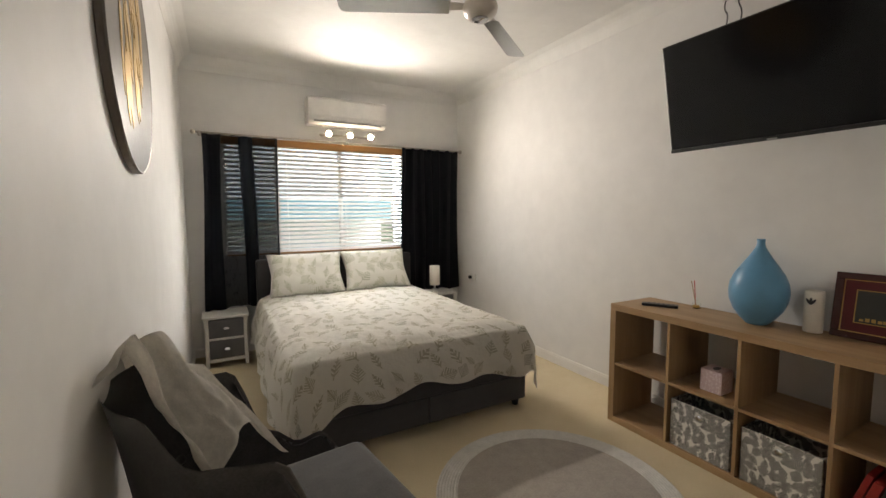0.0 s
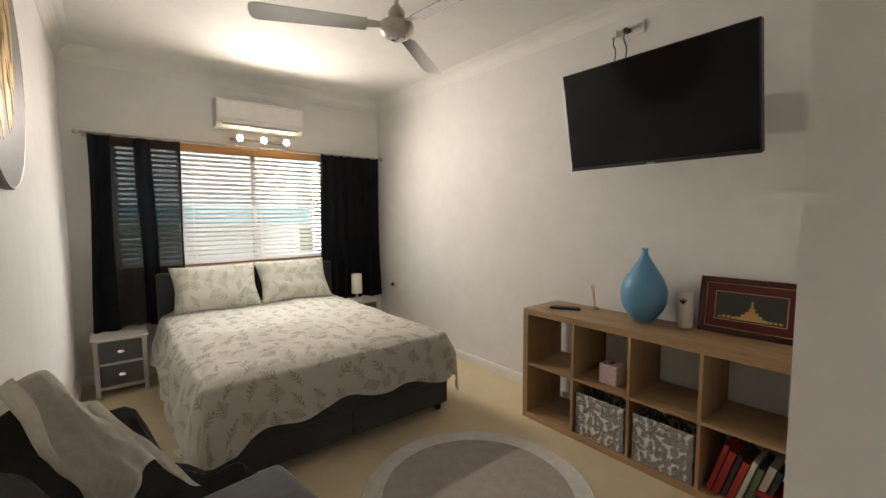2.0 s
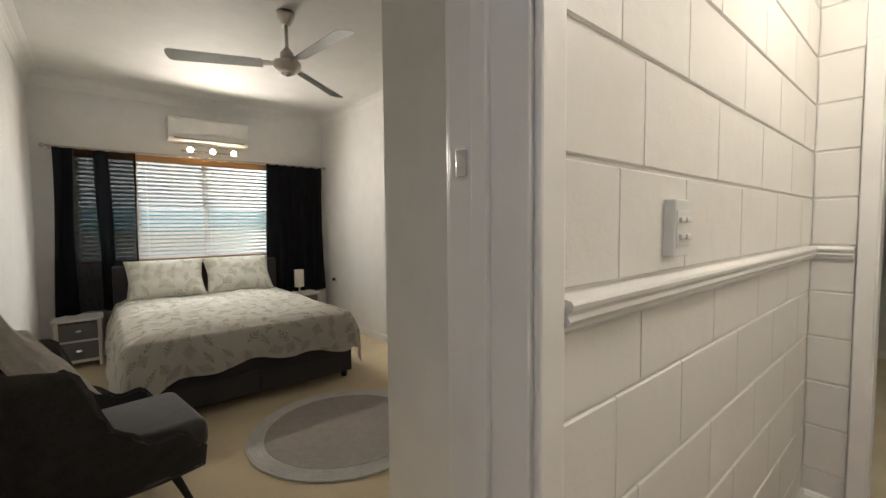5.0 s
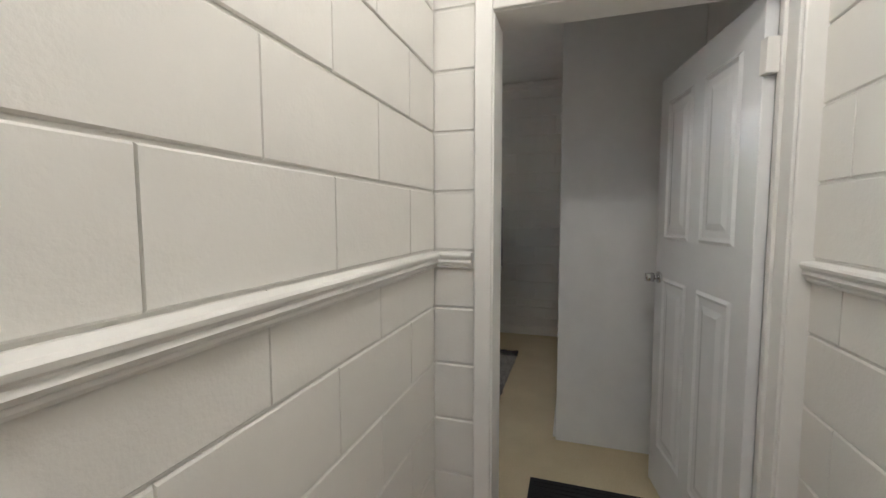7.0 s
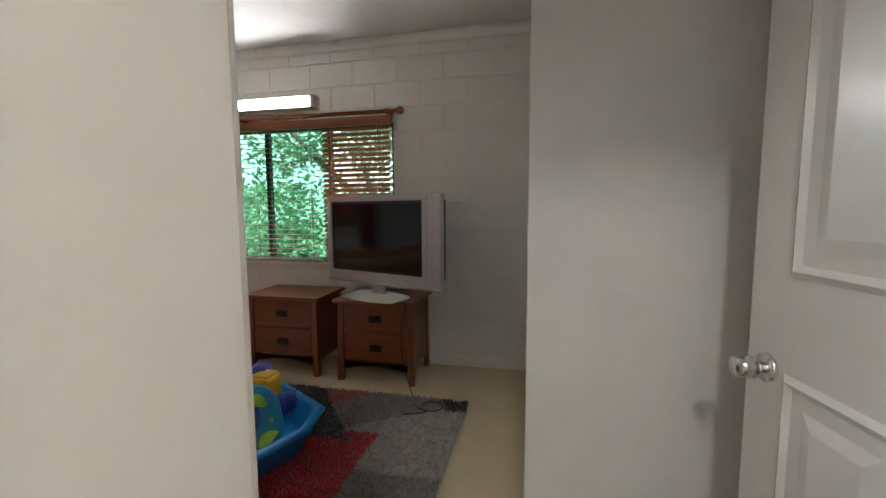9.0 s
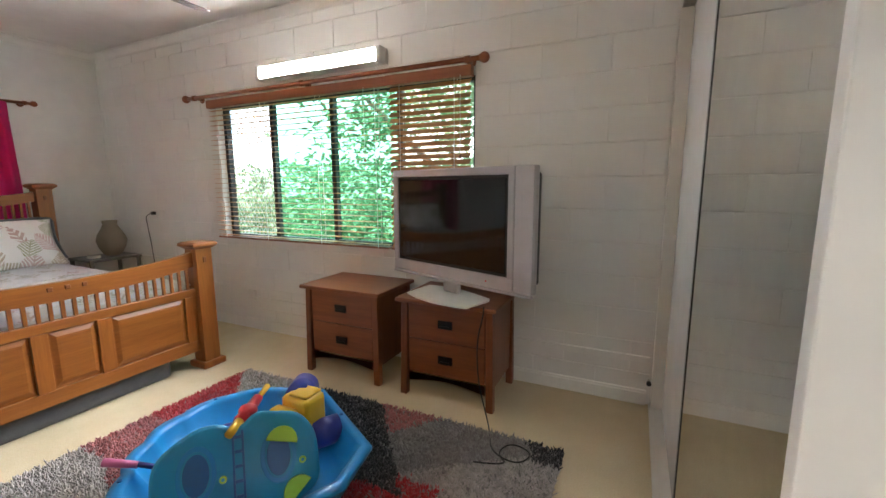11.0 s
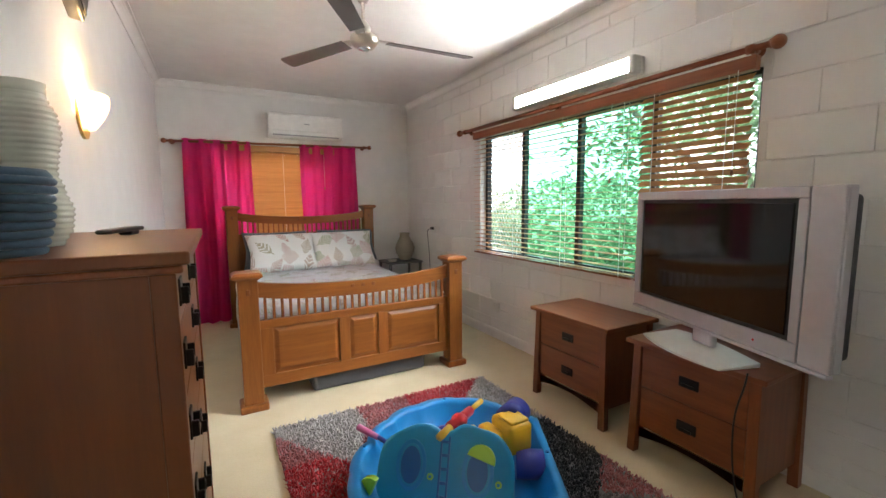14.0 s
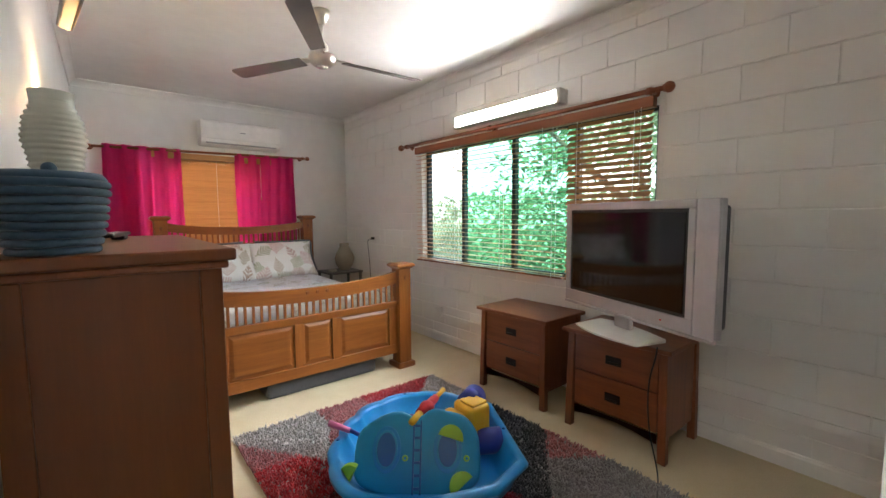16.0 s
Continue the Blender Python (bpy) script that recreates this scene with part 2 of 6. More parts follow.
plain("tv_glass", (0.004, 0.004, 0.005), 0.12, bump=0.0)
MATS["tv_glass"].node_tree.nodes["Principled BSDF"].inputs["Specular IOR Level"].default_value = 0.2
plain("crt_glass", (0.012, 0.013, 0.014), 0.07, bump=0.0)
plain("silver_plastic", (0.50, 0.48, 0.50), 0.32, 0.3)
plain("white_plastic", (0.78, 0.77, 0.73), 0.35)
plain("ac_white", (0.80, 0.78, 0.74), 0.35)
plain("ac_grille", (0.34, 0.33, 0.32), 0.5)
plain("blue_glaze", (0.13, 0.34, 0.54), 0.3)
plain("wax_white", (0.78, 0.74, 0.66), 0.5)
plain("cream_glaze", (0.66, 0.65, 0.55), 0.22)
fabric("blue_rope", (0.05, 0.10, 0.15), weave=260, bump=0.8)
plain("toy_blue", (0.008, 0.23, 0.55), 0.33)
plain("toy_deep", (0.004, 0.10, 0.30), 0.35)
plain("toy_teal", (0.008, 0.27, 0.50), 0.38)
plain("toy_yellow", (0.80, 0.47, 0.02), 0.35)
plain("toy_red", (0.55, 0.02, 0.025), 0.35)
plain("toy_navy", (0.03, 0.04, 0.26), 0.35)
plain("toy_green", (0.36, 0.62, 0.04), 0.4)
plain("toy_pink", (0.66, 0.16, 0.34), 0.4)
plain("frame_maroon", (0.055, 0.012, 0.012), 0.25)
plain("mat_red", (0.10, 0.012, 0.016), 0.8)
plain("gilt", (0.55, 0.36, 0.12), 0.35, 0.8)
plain("night_print", (0.03, 0.032, 0.03), 0.4)
plain("ns_grey", (0.13, 0.13, 0.13), 0.5)
plain("ns_white", (0.66, 0.64, 0.60), 0.5)
plain("book_red", (0.40, 0.03, 0.03), 0.5)
plain("book_white", (0.62, 0.58, 0.52), 0.6)
plain("book_dark", (0.05, 0.05, 0.06), 0.5)
plain("book_green", (0.12, 0.17, 0.10), 0.5)
plain("window_black", (0.02, 0.018, 0.018), 0.4)
plain("alu", (0.62, 0.62, 0.60), 0.35, 0.7)
plain("rubber_black", (0.014, 0.014, 0.015), 0.9, bump=0.5)
plain("disc_beige", (0.52, 0.46, 0.38), 0.45)
plain("disc_rim", (0.13, 0.11, 0.09), 0.4)
plain("stone_vase", (0.33, 0.28, 0.21), 0.8, bump=0.6, fine=60)
plain("mirror", (0.86, 0.88, 0.86), 0.01, 1.0, bump=0.0)
MATS["mirror"].node_tree.nodes["Principled BSDF"].inputs["Roughness"].default_value = 0.01
for link in list(MATS["mirror"].node_tree.links):
    if link.to_socket.name in ("Roughness", "Normal"):
        MATS["mirror"].node_tree.links.remove(link)
for nm, c in (("shag_red", (0.55, 0.02, 0.03)), ("shag_pink", (0.50, 0.16, 0.16)), ("shag_grey", (0.30, 0.28, 0.27)), ("shag_light", (0.52, 0.48, 0.45)), ("shag_black", (0.03, 0.03, 0.033))):
    fabric(nm, c, weave=90, bump=0.9, vary=0.45, blotch=60)
glowing("bulb_glow", (1.0, 0.86, 0.62), 30.0)
glowing("tube_glow", (0.99, 0.98, 0.98), TUBE_GLOW)
glowing("sconce_glow", (1.0, 0.72, 0.36), 1.3)
glowing("hall_glow", (1.0, 0.88, 0.70), 2.0)
n = Nodes("glass", 0.02)
n.b.inputs["Transmission Weight"].default_value, n.b.inputs["IOR"].default_value = 1.0, 1.02
n.colour((0.95, 0.97, 0.96))
n = Nodes("tinted_glass", 0.02)
n.b.inputs["Transmission Weight"].default_value, n.b.inputs["IOR"].default_value = 1.0, 1.02
n.colour((0.42, 0.80, 0.66))
n = Nodes("leaves", 0.5)
isl = n.add("ShaderNodeNewGeometry").outputs["Random Per Island"]
n.colour(n.ramp(isl, [(0.0, (0.05, 0.10, 0.04)), (0.5, (0.09, 0.17, 0.07)), (1.0, (0.20, 0.28, 0.14))]))
tl = n.add("ShaderNodeBsdfTranslucent")
tl.inputs[0].default_value = (0.20, 0.31, 0.17, 1)
mx = n.add("ShaderNodeMixShader")
mx.inputs[0].default_value = 0.45
n.t.links.new(n.b.outputs[0], mx.inputs[1])
n.t.links.new(tl.outputs[0], mx.inputs[2])
n.t.links.new(mx.outputs[0], n.t.nodes["Material Output"].inputs[0])
painted("grass", (0.10, 0.16, 0.04), 0.9, 3.0, 0.8, 40.0, 0.5)
painted("neighbour_wall", (0.50, 0.52, 0.52), 0.7)
painted("neighbour_teal", (0.10, 0.24, 0.28), 0.6)
plain("bark", (0.14, 0.10, 0.07), 0.9, bump=0.8, fine=40)

# ---- mesh helpers ----
def link_mesh(name, bm, mat, smooth=False):
    me = bpy.data.meshes.new(name)
    bmesh.ops.recalc_face_normals(bm, faces=bm.faces)
    if smooth:
        for f in bm.faces:
            f.smooth = True
    bm.to_mesh(me)
    bm.free()
    for m in (mat if isinstance(mat, (list, tuple)) else [mat]):
        me.materials.append(MATS[m])
    return new(name, me)


def part(name, bm, mat, parent, label="", smooth=False):
    ob = link_mesh(name, bm, mat, smooth)
    ob.parent = parent
    if label:
        tagged(ob, label)
    return ob


def thing(name, x, y, z, label, category, group="", turn=0.0):
    e = new(name)
    e.matrix_world = pose(x, y, z, 0, 0, turn)
    return tagged(e, label, category, group)


def solid(name, bm, mat, label, category, kind="", group="", smooth=False):
    return tagged(link_mesh(name, bm, mat, smooth), label, category, group, kind)


def box(x0, x1, y0, y1, z0, z1, bev=0.0, seg=2, bm=None):
    own = bmesh.new()
    bmesh.ops.create_cube(own, size=1.0)
    for v in own.verts:
        v.co = Vector(((x0 + x1) / 2 + v.co.x * (x1 - x0), (y0 + y1) / 2 + v.co.y * (y1 - y0), (z0 + z1) / 2 + v.co.z * (z1 - z0)))
    if bev:
        bmesh.ops.bevel(own, geom=own.edges[:], offset=bev, segments=seg, affect="EDGES", profile=0.5)
    return join(bm, own)


def join(bm, own):
    if bm is None:
        return own
    me = bpy.data.meshes.new("tmp")
    own.to_mesh(me)
    own.free()
    bm.from_mesh(me)
    bpy.data.meshes.remove(me)
    return bm


def rod(a, b, r0, r1=None, sides=16, bm=None):
    a, b = Vector(a), Vector(b)
    own = bmesh.new()
    d = b - a
    m = Matrix.Translation((a + b) / 2) @ d.to_track_quat("Z", "Y").to_matrix().to_4x4()
    bmesh.ops.create_cone(own, cap_ends=True, segments=sides, radius1=r0, radius2=r0 if r1 is None else r1, depth=d.length, matrix=m)
    return join(bm, own)


def ball(c, r, bm=None, squash=(1, 1, 1), u=16, v=10):
    own = bmesh.new()
    bmesh.ops.create_uvsphere(own, u_segments=u, v_segments=v, radius=r)
    for w in own.verts:
        w.co = Vector((c[0] + w.co.x * squash[0], c[1] + w.co.y * squash[1], c[2] + w.co.z * squash[2]))
    return join(bm, own)


def lathe(profile, sides=32, bm=None, c=(0, 0, 0)):
    own = bmesh.new()
    rings = []
    for r, z in profile:
        rings.append([own.verts.new((c[0] + r * math.cos(2 * math.pi * i / sides), c[1] + r * math.sin(2 * math.pi * i / sides), c[2] + z)) for i in range(sides)])
    for a, b in zip(rings, rings[1:]):
        for i in range(sides):
            own.faces.new((a[i], a[(i + 1) % sides], b[(i + 1) % sides], b[i]))
    own.faces.new(rings[0][::-1])
    own.faces.new(rings[-1])
    return join(bm, own)


def sweep(outline, a, b, bm=None):
    """A closed outline of (side, up) pairs carried straight from a to b; side points to the left of the way."""
    a, b = Vector(a), Vector(b)
    d = (b - a).normalized()
    side = Vector((-d.y, d.x, 0))
    own = bmesh.new()
    ends = [[own.verts.new(p + side * s + Vector((0, 0, u))) for s, u in outline] for p in (a, b)]
    k = len(outline)
    for i in range(k):
        own.faces.new((ends[0][i], ends[0][(i + 1) % k], ends[1][(i + 1) % k], ends[1][i]))
    own.faces.new(ends[0][::-1])
    own.faces.new(ends[1])
    return join(bm, own)


def plate(outline, thick, m, bm=None, bev=0.0):
    """A flat outline of (x, y) pairs, thick along z, put in place by the matrix m."""
    own = bmesh.new()
    low = [own.verts.new((x, y, 0)) for x, y in outline]
    own.faces.new(low)
    ext = bmesh.ops.extrude_face_region(own, geom=own.faces[:])
    for g in ext["geom"]:
        if isinstance(g, bmesh.types.BMVert):
            g.co.z += thick
    if bev:
        own.edges.ensure_lookup_table()
        es = [e for e in own.edges if abs(e.verts[0].co.z - e.verts[1].co.z) < 1e-6]
        bmesh.ops.bevel(own, geom=es, offset=bev, segments=2, affect="EDGES", profile=0.5)
    bmesh.ops.transform(own, matrix=m, verts=own.verts)
    return join(bm, own)


def sheet(nu, nv, place, thick=0.0, uvscale=(1.0, 1.0), closed=False):
    """A grid whose point (u, v) of 0..1 lies at place(u, v); with a UV map in metres, and made solid where thick."""
    bm = bmesh.new()
    uv = bm.loops.layers.uv.new("UVMap")
    grid = [[bm.verts.new(place(i / nu, j / nv)) for i in range(nu + 1)] for j in range(nv + 1)]
    for j in range(nv):
        for i in range(nu):
            f = bm.faces.new((grid[j][i], grid[j][i + 1], grid[j + 1][i + 1], grid[j + 1][i]))
            for lp, (a, b) in zip(f.loops, ((i, j), (i + 1, j), (i + 1, j + 1), (i, j + 1))):
                lp[uv].uv = (a / nu * uvscale[0], b / nv * uvscale[1])
    if thick:
        bmesh.ops.solidify(bm, geom=bm.faces[:], thickness=thick)
    return bm


def box_uv(bm):
    uv = bm.loops.layers.uv.verify()
    for f in bm.faces:
        n = f.normal
        for lp in f.loops:
            c = lp.vert.co
            if abs(n.x) > max(abs(n.y), abs(n.z)):
                lp[uv].uv = (c.y, c.z)
            elif abs(n.y) > abs(n.z):
                lp[uv].uv = (c.x, c.z)
            else:
                lp[uv].uv = (c.x, c.y)
    return bm


def wob(x, y, z=0.0):
    return noise.noise(Vector((x, y, z)))


# ---- structure ----
CEIL = 2.76


def wall(name, label, mat, pieces):
    bm = bmesh.new()
    for p in pieces:
        box(*p, bm=bm)
    return solid(name, bm, mat, label, "wall", "structure")


def pierced_x(y0, y1, x0, x1, holes, z1=CEIL):
    """Pieces of a wall along x with holes (x0, x1, z0, z1)."""
    out, at = [], x0
    for a, b, c, d in holes:
        out.append((at, a, y0, y1, 0, z1))
        if c > 0:
            out.append((a, b, y0, y1, 0, c))
        out.append((a, b, y0, y1, d, z1))
        at = b
    out.append((at, x1, y0, y1, 0, z1))
    return out


def pierced_y(x0, x1, y0, y1, holes, z1=CEIL):
    return [(p[2], p[3], p[0], p[1], p[4], p[5]) for p in pierced_x(x0, x1, y0, y1, holes, z1)]


W1 = (0.03, 1.93, 0.96, 2.06)      # window of the first bedroom
W2 = (0.09, 2.64, 0.865, 2.09)     # long window of the second bedroom
W3 = (3.55, 4.75, 1.05, 2.08)      # window behind the pink curtains
wall("wall_west", "smooth white painted bedroom wall with a soft sheen", "wall_white", [(-0.40, -0.28, -0.55, 4.42, 0, CEIL)])
wall("wall_north", "white painted wall round the first bedroom's window", "wall_white", pierced_x(4.42, 4.57, -0.40, 2.60, [W1]))
wall("wall_party", "smooth white painted wall between the bedrooms", "wall_white", [(2.60, 2.88, -0.55, 4.67, 0, CEIL)])
wall("wall_closet", "white painted closet corner beside the bedroom entry", "wall_white", [(0.90, 2.60, -0.55, 0.09, 0, CEIL)])
wall_hall = wall("wall_hall_north", "cream painted concrete block wall of the hallway", "block_cream", pierced_x(-0.694, -0.55, -1.5, 2.88, [(-0.24, 0.645, 0, 2.015)]))
wall_end = wall("wall_hall_east", "cream painted block wall round the bedroom door", "block_cream", pierced_y(2.591, 2.72, -1.776, -0.694, [(-1.735, -0.89, 0, 1.985)]))
wall_south = wall("wall_hall_south", "cream painted concrete block wall of the hallway", "block_cream", [(-1.5, 2.72, -1.92, -1.776, 0, CEIL)])
wall("wall_hall_west", "cream painted end wall of the hallway", "block_cream", [(-1.62, -1.5, -1.92, -0.55, 0, CEIL)])
wall_east = wall("wall_east", "white painted concrete block wall with a long window", "block_white", pierced_y(5.866, 6.01, -1.92, 4.67, [W2]))
wall("wall_north_2", "white painted wall behind the wooden bed", "wall_white", pierced_x(4.52, 4.67, 2.88, 5.866, [W3]))
wall("wall_south_2", "plain white wall behind the wardrobe", "wall_white", [(2.72, 5.866, -1.92, -1.776, 0, CEIL)])
solid("floor_1", box(-0.40, 2.60, -0.55, 4.57, -0.12, 0), "carpet", "beige cut-pile carpet, lightly worn", "floor", "structure")
solid("floor_2", box(2.60, 6.01, -1.92, 4.67, -0.12, 0), "carpet", "beige cut-pile carpet, lightly worn", "floor", "structure")
hall_floor = solid("floor_hall", box(-1.62, 2.60, -1.92, -0.55, -0.12, -0.012), "hall_floor_wood", "dark brown timber hallway floor", "floor", "structure")
bm = box(-0.45, 6.05, -1.95, 4.7, CEIL, CEIL + 0.12)
solid("ceiling", bm, "ceiling_white", "flat white painted plaster ceiling", "ceiling", "structure")


def coving(name, x0, x1, y0, y1, s, lip):
    bm = bmesh.new()
    k = [(0.001, -0.001), (s, -0.001), (s, -0.012 if lip else -0.003)] + [(s - s * math.sin(math.radians(15 * i)) * 0.9, -s + s * 0.9 * math.cos(math.radians(15 * i))) for i in range(1, 6)] + [(0.012 if lip else 0.003, -s), (0.001, -s)]
    for a, b in (((x0, y0), (x1, y0)), ((x1, y0), (x1, y1)), ((x1, y1), (x0, y1)), ((x0, y1), (x0, y0))):
        sweep(k, (*a, CEIL), (*b, CEIL), bm)
    return solid(name, bm, "ceiling_white", "white plaster coving along the ceiling edge", "coving", "structure")


coving("cornice_1", -0.28, 2.60, 0.09, 4.42, 0.11, False)
coving("cornice_2", 2.88, 5.866, -1.11, 4.52, 0.075, True)


def skirting(name, runs, h=0.085, d=0.014):
    bm = bmesh.new()
    for a, b in runs:
        sweep([(0.0005, 0), (d, 0), (d, h - 0.02), (d * 0.75, h - 0.012), (d * 0.7, h - 0.004), (0.004, h), (0.0005, h)], (*a, 0.0), (*b, 0.0), bm)
    return solid(name, bm, "trim_white", "white painted timber skirting board", "skirting", "structure")


skirting("baseboard_1", [((2.60, 0.09), (2.60, 4.42)), ((2.60, 4.42), (-0.28, 4.42)), ((-0.28, 4.42), (-0.28, -0.55)), ((0.90, -0.55), (0.90, 0.09)), ((0.90, 0.09), (2.60, 0.09))])
skirting("baseboard_2", [((5.86, -1.05), (5.86, 4.52)), ((5.86, 4.52), (2.88, 4.52)), ((2.88, 4.52), (2.88, -0.55))], 0.095)
skirting("baseboard_hall", [((2.585, -0.70), (0.70, -0.70)), ((2.585, -0.83), (2.585, -0.70)), ((-1.5, -1.77), (2.585, -1.77))], 0.10, 0.016)

RAIL = [(0, 0), (0.010, 0), (0.014, 0.006), (0.014, 0.012), (0.020, 0.015), (0.024, 0.022), (0.020, 0.029), (0.022, 0.033), (0.028, 0.038), (0.030, 0.046), (0.026, 0.052), (0, 0.056)]
bm = bmesh.new()
sweep(RAIL, (2.585, -0.70, 1.140), (0.693, -0.70, 1.140), bm)
sweep(RAIL, (2.585, -0.838, 1.140), (2.585, -0.70, 1.140), bm)
sweep(RAIL, (-1.5, -1.77, 1.140), (2.585, -1.77, 1.140), bm)
solid("dado_rail", bm, "trim_white", "white moulded dado rail along the block wall", "dado rail", "structure")


def architrave(name, inner, depth, put, first_stop=True):
    """A door frame: jambs, head and mouldings round an opening inner = (width, height), the wall depth thick."""
    w, h = inner
    fr = thing(name, 0, 0, 0, "white painted timber door frame", "door frame")
    fr.matrix_world = put
    fr["kind"] = "structure"
    part("jamb", box(-0.02, 0.0, -0.006, depth + 0.006, 0, h, 0.003), "trim_white", fr)
    part("jamb", box(w, w + 0.02, -0.006, depth + 0.006, 0, h, 0.003), "trim_white", fr)
    part("head", box(-0.02, w + 0.02, -0.006, depth + 0.006, h, h + 0.02, 0.003), "trim_white", fr)
    for y0, y1 in ((-0.02, -0.0065), (depth + 0.0065, depth + 0.02)):
        for x0, x1, z0, z1 in ((-0.064, -0.006, 0, h + 0.06), (w + 0.006, w + 0.064, 0, h + 0.06), (-0.0055, w + 0.0055, h + 0.0045, h + 0.0595)):
            part("moulding", box(x0, x1, y0, y1, z0, z1, 0.005), "trim_white", fr)
    if first_stop:
        part("stop", box(0.0, 0.011, depth * 0.42, depth * 0.62, 0, h, 0.002), "trim_white", fr)
    part("stop", box(w - 0.011, w, depth * 0.42, depth * 0.62, 0, h, 0.002), "trim_white", fr)
    return fr


frame_1 = architrave("door_frame", (0.845, 1.99), 0.15, pose(-0.22, -0.70, 0))
frame_2 = architrave("door_frame", (0.805, 1.965), 0.135, pose(2.585, -0.91, 0, 0, 0, -90), False)
bm = box(0.619, 0.6245, -0.59, -0.568, 1.375, 1.415, 0.001)
solid("strike_plate", bm, "chrome", "small metal strike plate on the door jamb", "strike plate")


def panel_door(name, label, put, w=0.80, h=1.95, lever=False):
    d = thing(name, 0, 0, 0, label, "door")
    d.matrix_world = put
    d["kind"] = "structure"
    part("leaf", box(0, w, -0.036, 0, 0.008, h, 0.003), "door_white", d)
    for px0, px1 in ((0.10, w / 2 - 0.045), (w / 2 + 0.045, w - 0.10)):
        for pz0, pz1 in ((0.22, 1.035), (1.215, h - 0.12)):
            for face in (0, 1):
                own = bmesh.new()
                loops = []
                for inset, up in ((0.0, 0.0005), (0.012, 0.008), (0.024, 0.001), (0.05, 0.002), (0.075, 0.008)):
                    yy = up if face == 0 else -0.036 - up
                    loops.append([own.verts.new(c) for c in ((px0 + inset, yy, pz0 + inset), (px1 - inset, yy, pz0 + inset), (px1 - inset, yy, pz1 - inset), (px0 + inset, yy, pz1 - inset))])
                for a, b in zip(loops, loops[1:]):
                    for i in range(4):
                        own.faces.new((a[i], a[(i + 1) % 4], b[(i + 1) % 4], b[i]))
                own.faces.new(loops[-1])
                part("panel", own, "door_white", d)
    for s in (1, -1):
        y0 = 0.0 if s > 0 else -0.036
        bm = rod((w - 0.06, y0, 1.03), (w - 0.06, y0 + s * 0.008, 1.03), 0.028, sides=24)
        hd = part("door_handle", bm, "chrome", d, "chrome door knob on a round rose", True)
        if lever:
            bm = rod((w - 0.06, y0 + s * 0.006, 1.03), (w - 0.06, y0 + s * 0.055, 1.03), 0.010)
            bm = box(w - 0.18, w - 0.05, y0 + s * 0.05 - 0.008, y0 + s * 0.05 + 0.008, 1.02, 1.04, 0.006, 2, bm)
        else:
            bm = rod((w - 0.06, y0 + s * 0.006, 1.03), (w - 0.06, y0 + s * 0.03, 1.03), 0.011)
            bm = rod((w - 0.06, y0 + s * 0.03, 1.03), (w - 0.06, y0 + s * 0.062, 1.03), 0.022, 0.02, 24, bm)
        part("knob", bm, "chrome", hd, "", True)
    for z in (0.2, 1.72):
        part("hinge", box(-0.022, 0.012, -0.03, 0.004, z, z + 0.10, 0.002), "trim_white", d)
    return d


panel_door("door_2", "white four-panel door standing open against the wardrobe", pose(2.672, -1.672, 0, 0, 0, 9.5), w=0.775)
panel_door("door_1", "white panel door opened flat along the bedroom wall", pose(-0.205, -0.53, 0, 0, 0, 90), lever=True)

# ---- outside ----
solid("ground", box(-60, 70, -60, 70, -0.5, -0.3), "grass", "rough lawn round the house", "lawn", "structure")


def foliage(name, label, boxes, count, size, seed):
    rng = random.Random(seed)
    verts, faces = [], []
    for _ in range(count):
        x0, x1, y0, y1, z0, z1 = boxes[rng.randrange(len(boxes))]
        c = Vector((rng.uniform(x0, x1), rng.uniform(y0, y1), rng.uniform(z0, z1)))
        if noise.noise(c * 0.9) < -0.12:
            continue
        e = Euler((rng.uniform(-0.9, 0.9), rng.uniform(-0.9, 0.9), rng.uniform(0, 6.28))).to_matrix()
        s = size * rng.uniform(0.6, 1.5)
        k = len(verts)
        for q in ((0, -1, 0), (0.32, -0.2, 0.06), (0.22, 0.5, 0.02), (0, 1, -0.1), (-0.22, 0.5, 0.02), (-0.32, -0.2, 0.06)):
            verts.append(c + e @ (Vector(q) * s))
        faces += [(k, k + 1, k + 5), (k + 1, k + 2, k + 4, k + 5), (k + 2, k + 3, k + 4)]
    me = bpy.data.meshes.new(name)
    me.from_pydata(verts, [], faces)
    me.materials.append(MATS["leaves"])
    return me


tree = thing("garden_tree", 9.2, 1.5, -0.3, "leafy green garden tree beyond the long window", "tree")
bm = rod((0, 0, 0), (0.1, 0.1, 1.6), 0.14, 0.10)
for ax, ay, az in ((1.0, 0.9, 3.0), (-0.9, 1.2, 2.9), (0.2, -1.4, 3.1)):
    rod((0.1, 0.1, 1.5), (ax, ay, az), 0.07, 0.03, 10, bm)
part("trunk", bm, "bark", tree)
crown = new("crown", foliage("crown", "", [(-1.6, 1.2, -2.8, 2.8, 0.9, 3.6), (-1.0, 1.0, -2.2, 2.2, 2.4, 4.6)], 15000, 0.07, 3))
crown.parent = tree
hedge = new("garden_hedge", foliage("garden_hedge", "", [(10.2, 12.2, -7, 9, -0.3, 1.9)], 20000, 0.085, 5))
tagged(hedge, "dense green shrubs along the garden edge", "shrubs", kind="stuff")
bush = new("bush", foliage("bush", "", [(7.0, 7.8, 1.8, 5.2, -0.3, 1.2)], 5000, 0.06, 8))
tagged(bush, "low green bush outside the window", "bush", kind="stuff")
solid("neighbour_wall", box(-4, 2.95, 8.2, 8.5, -0.3, 2.6), "neighbour_wall", "pale rendered wall of the neighbouring house", "wall", "structure")
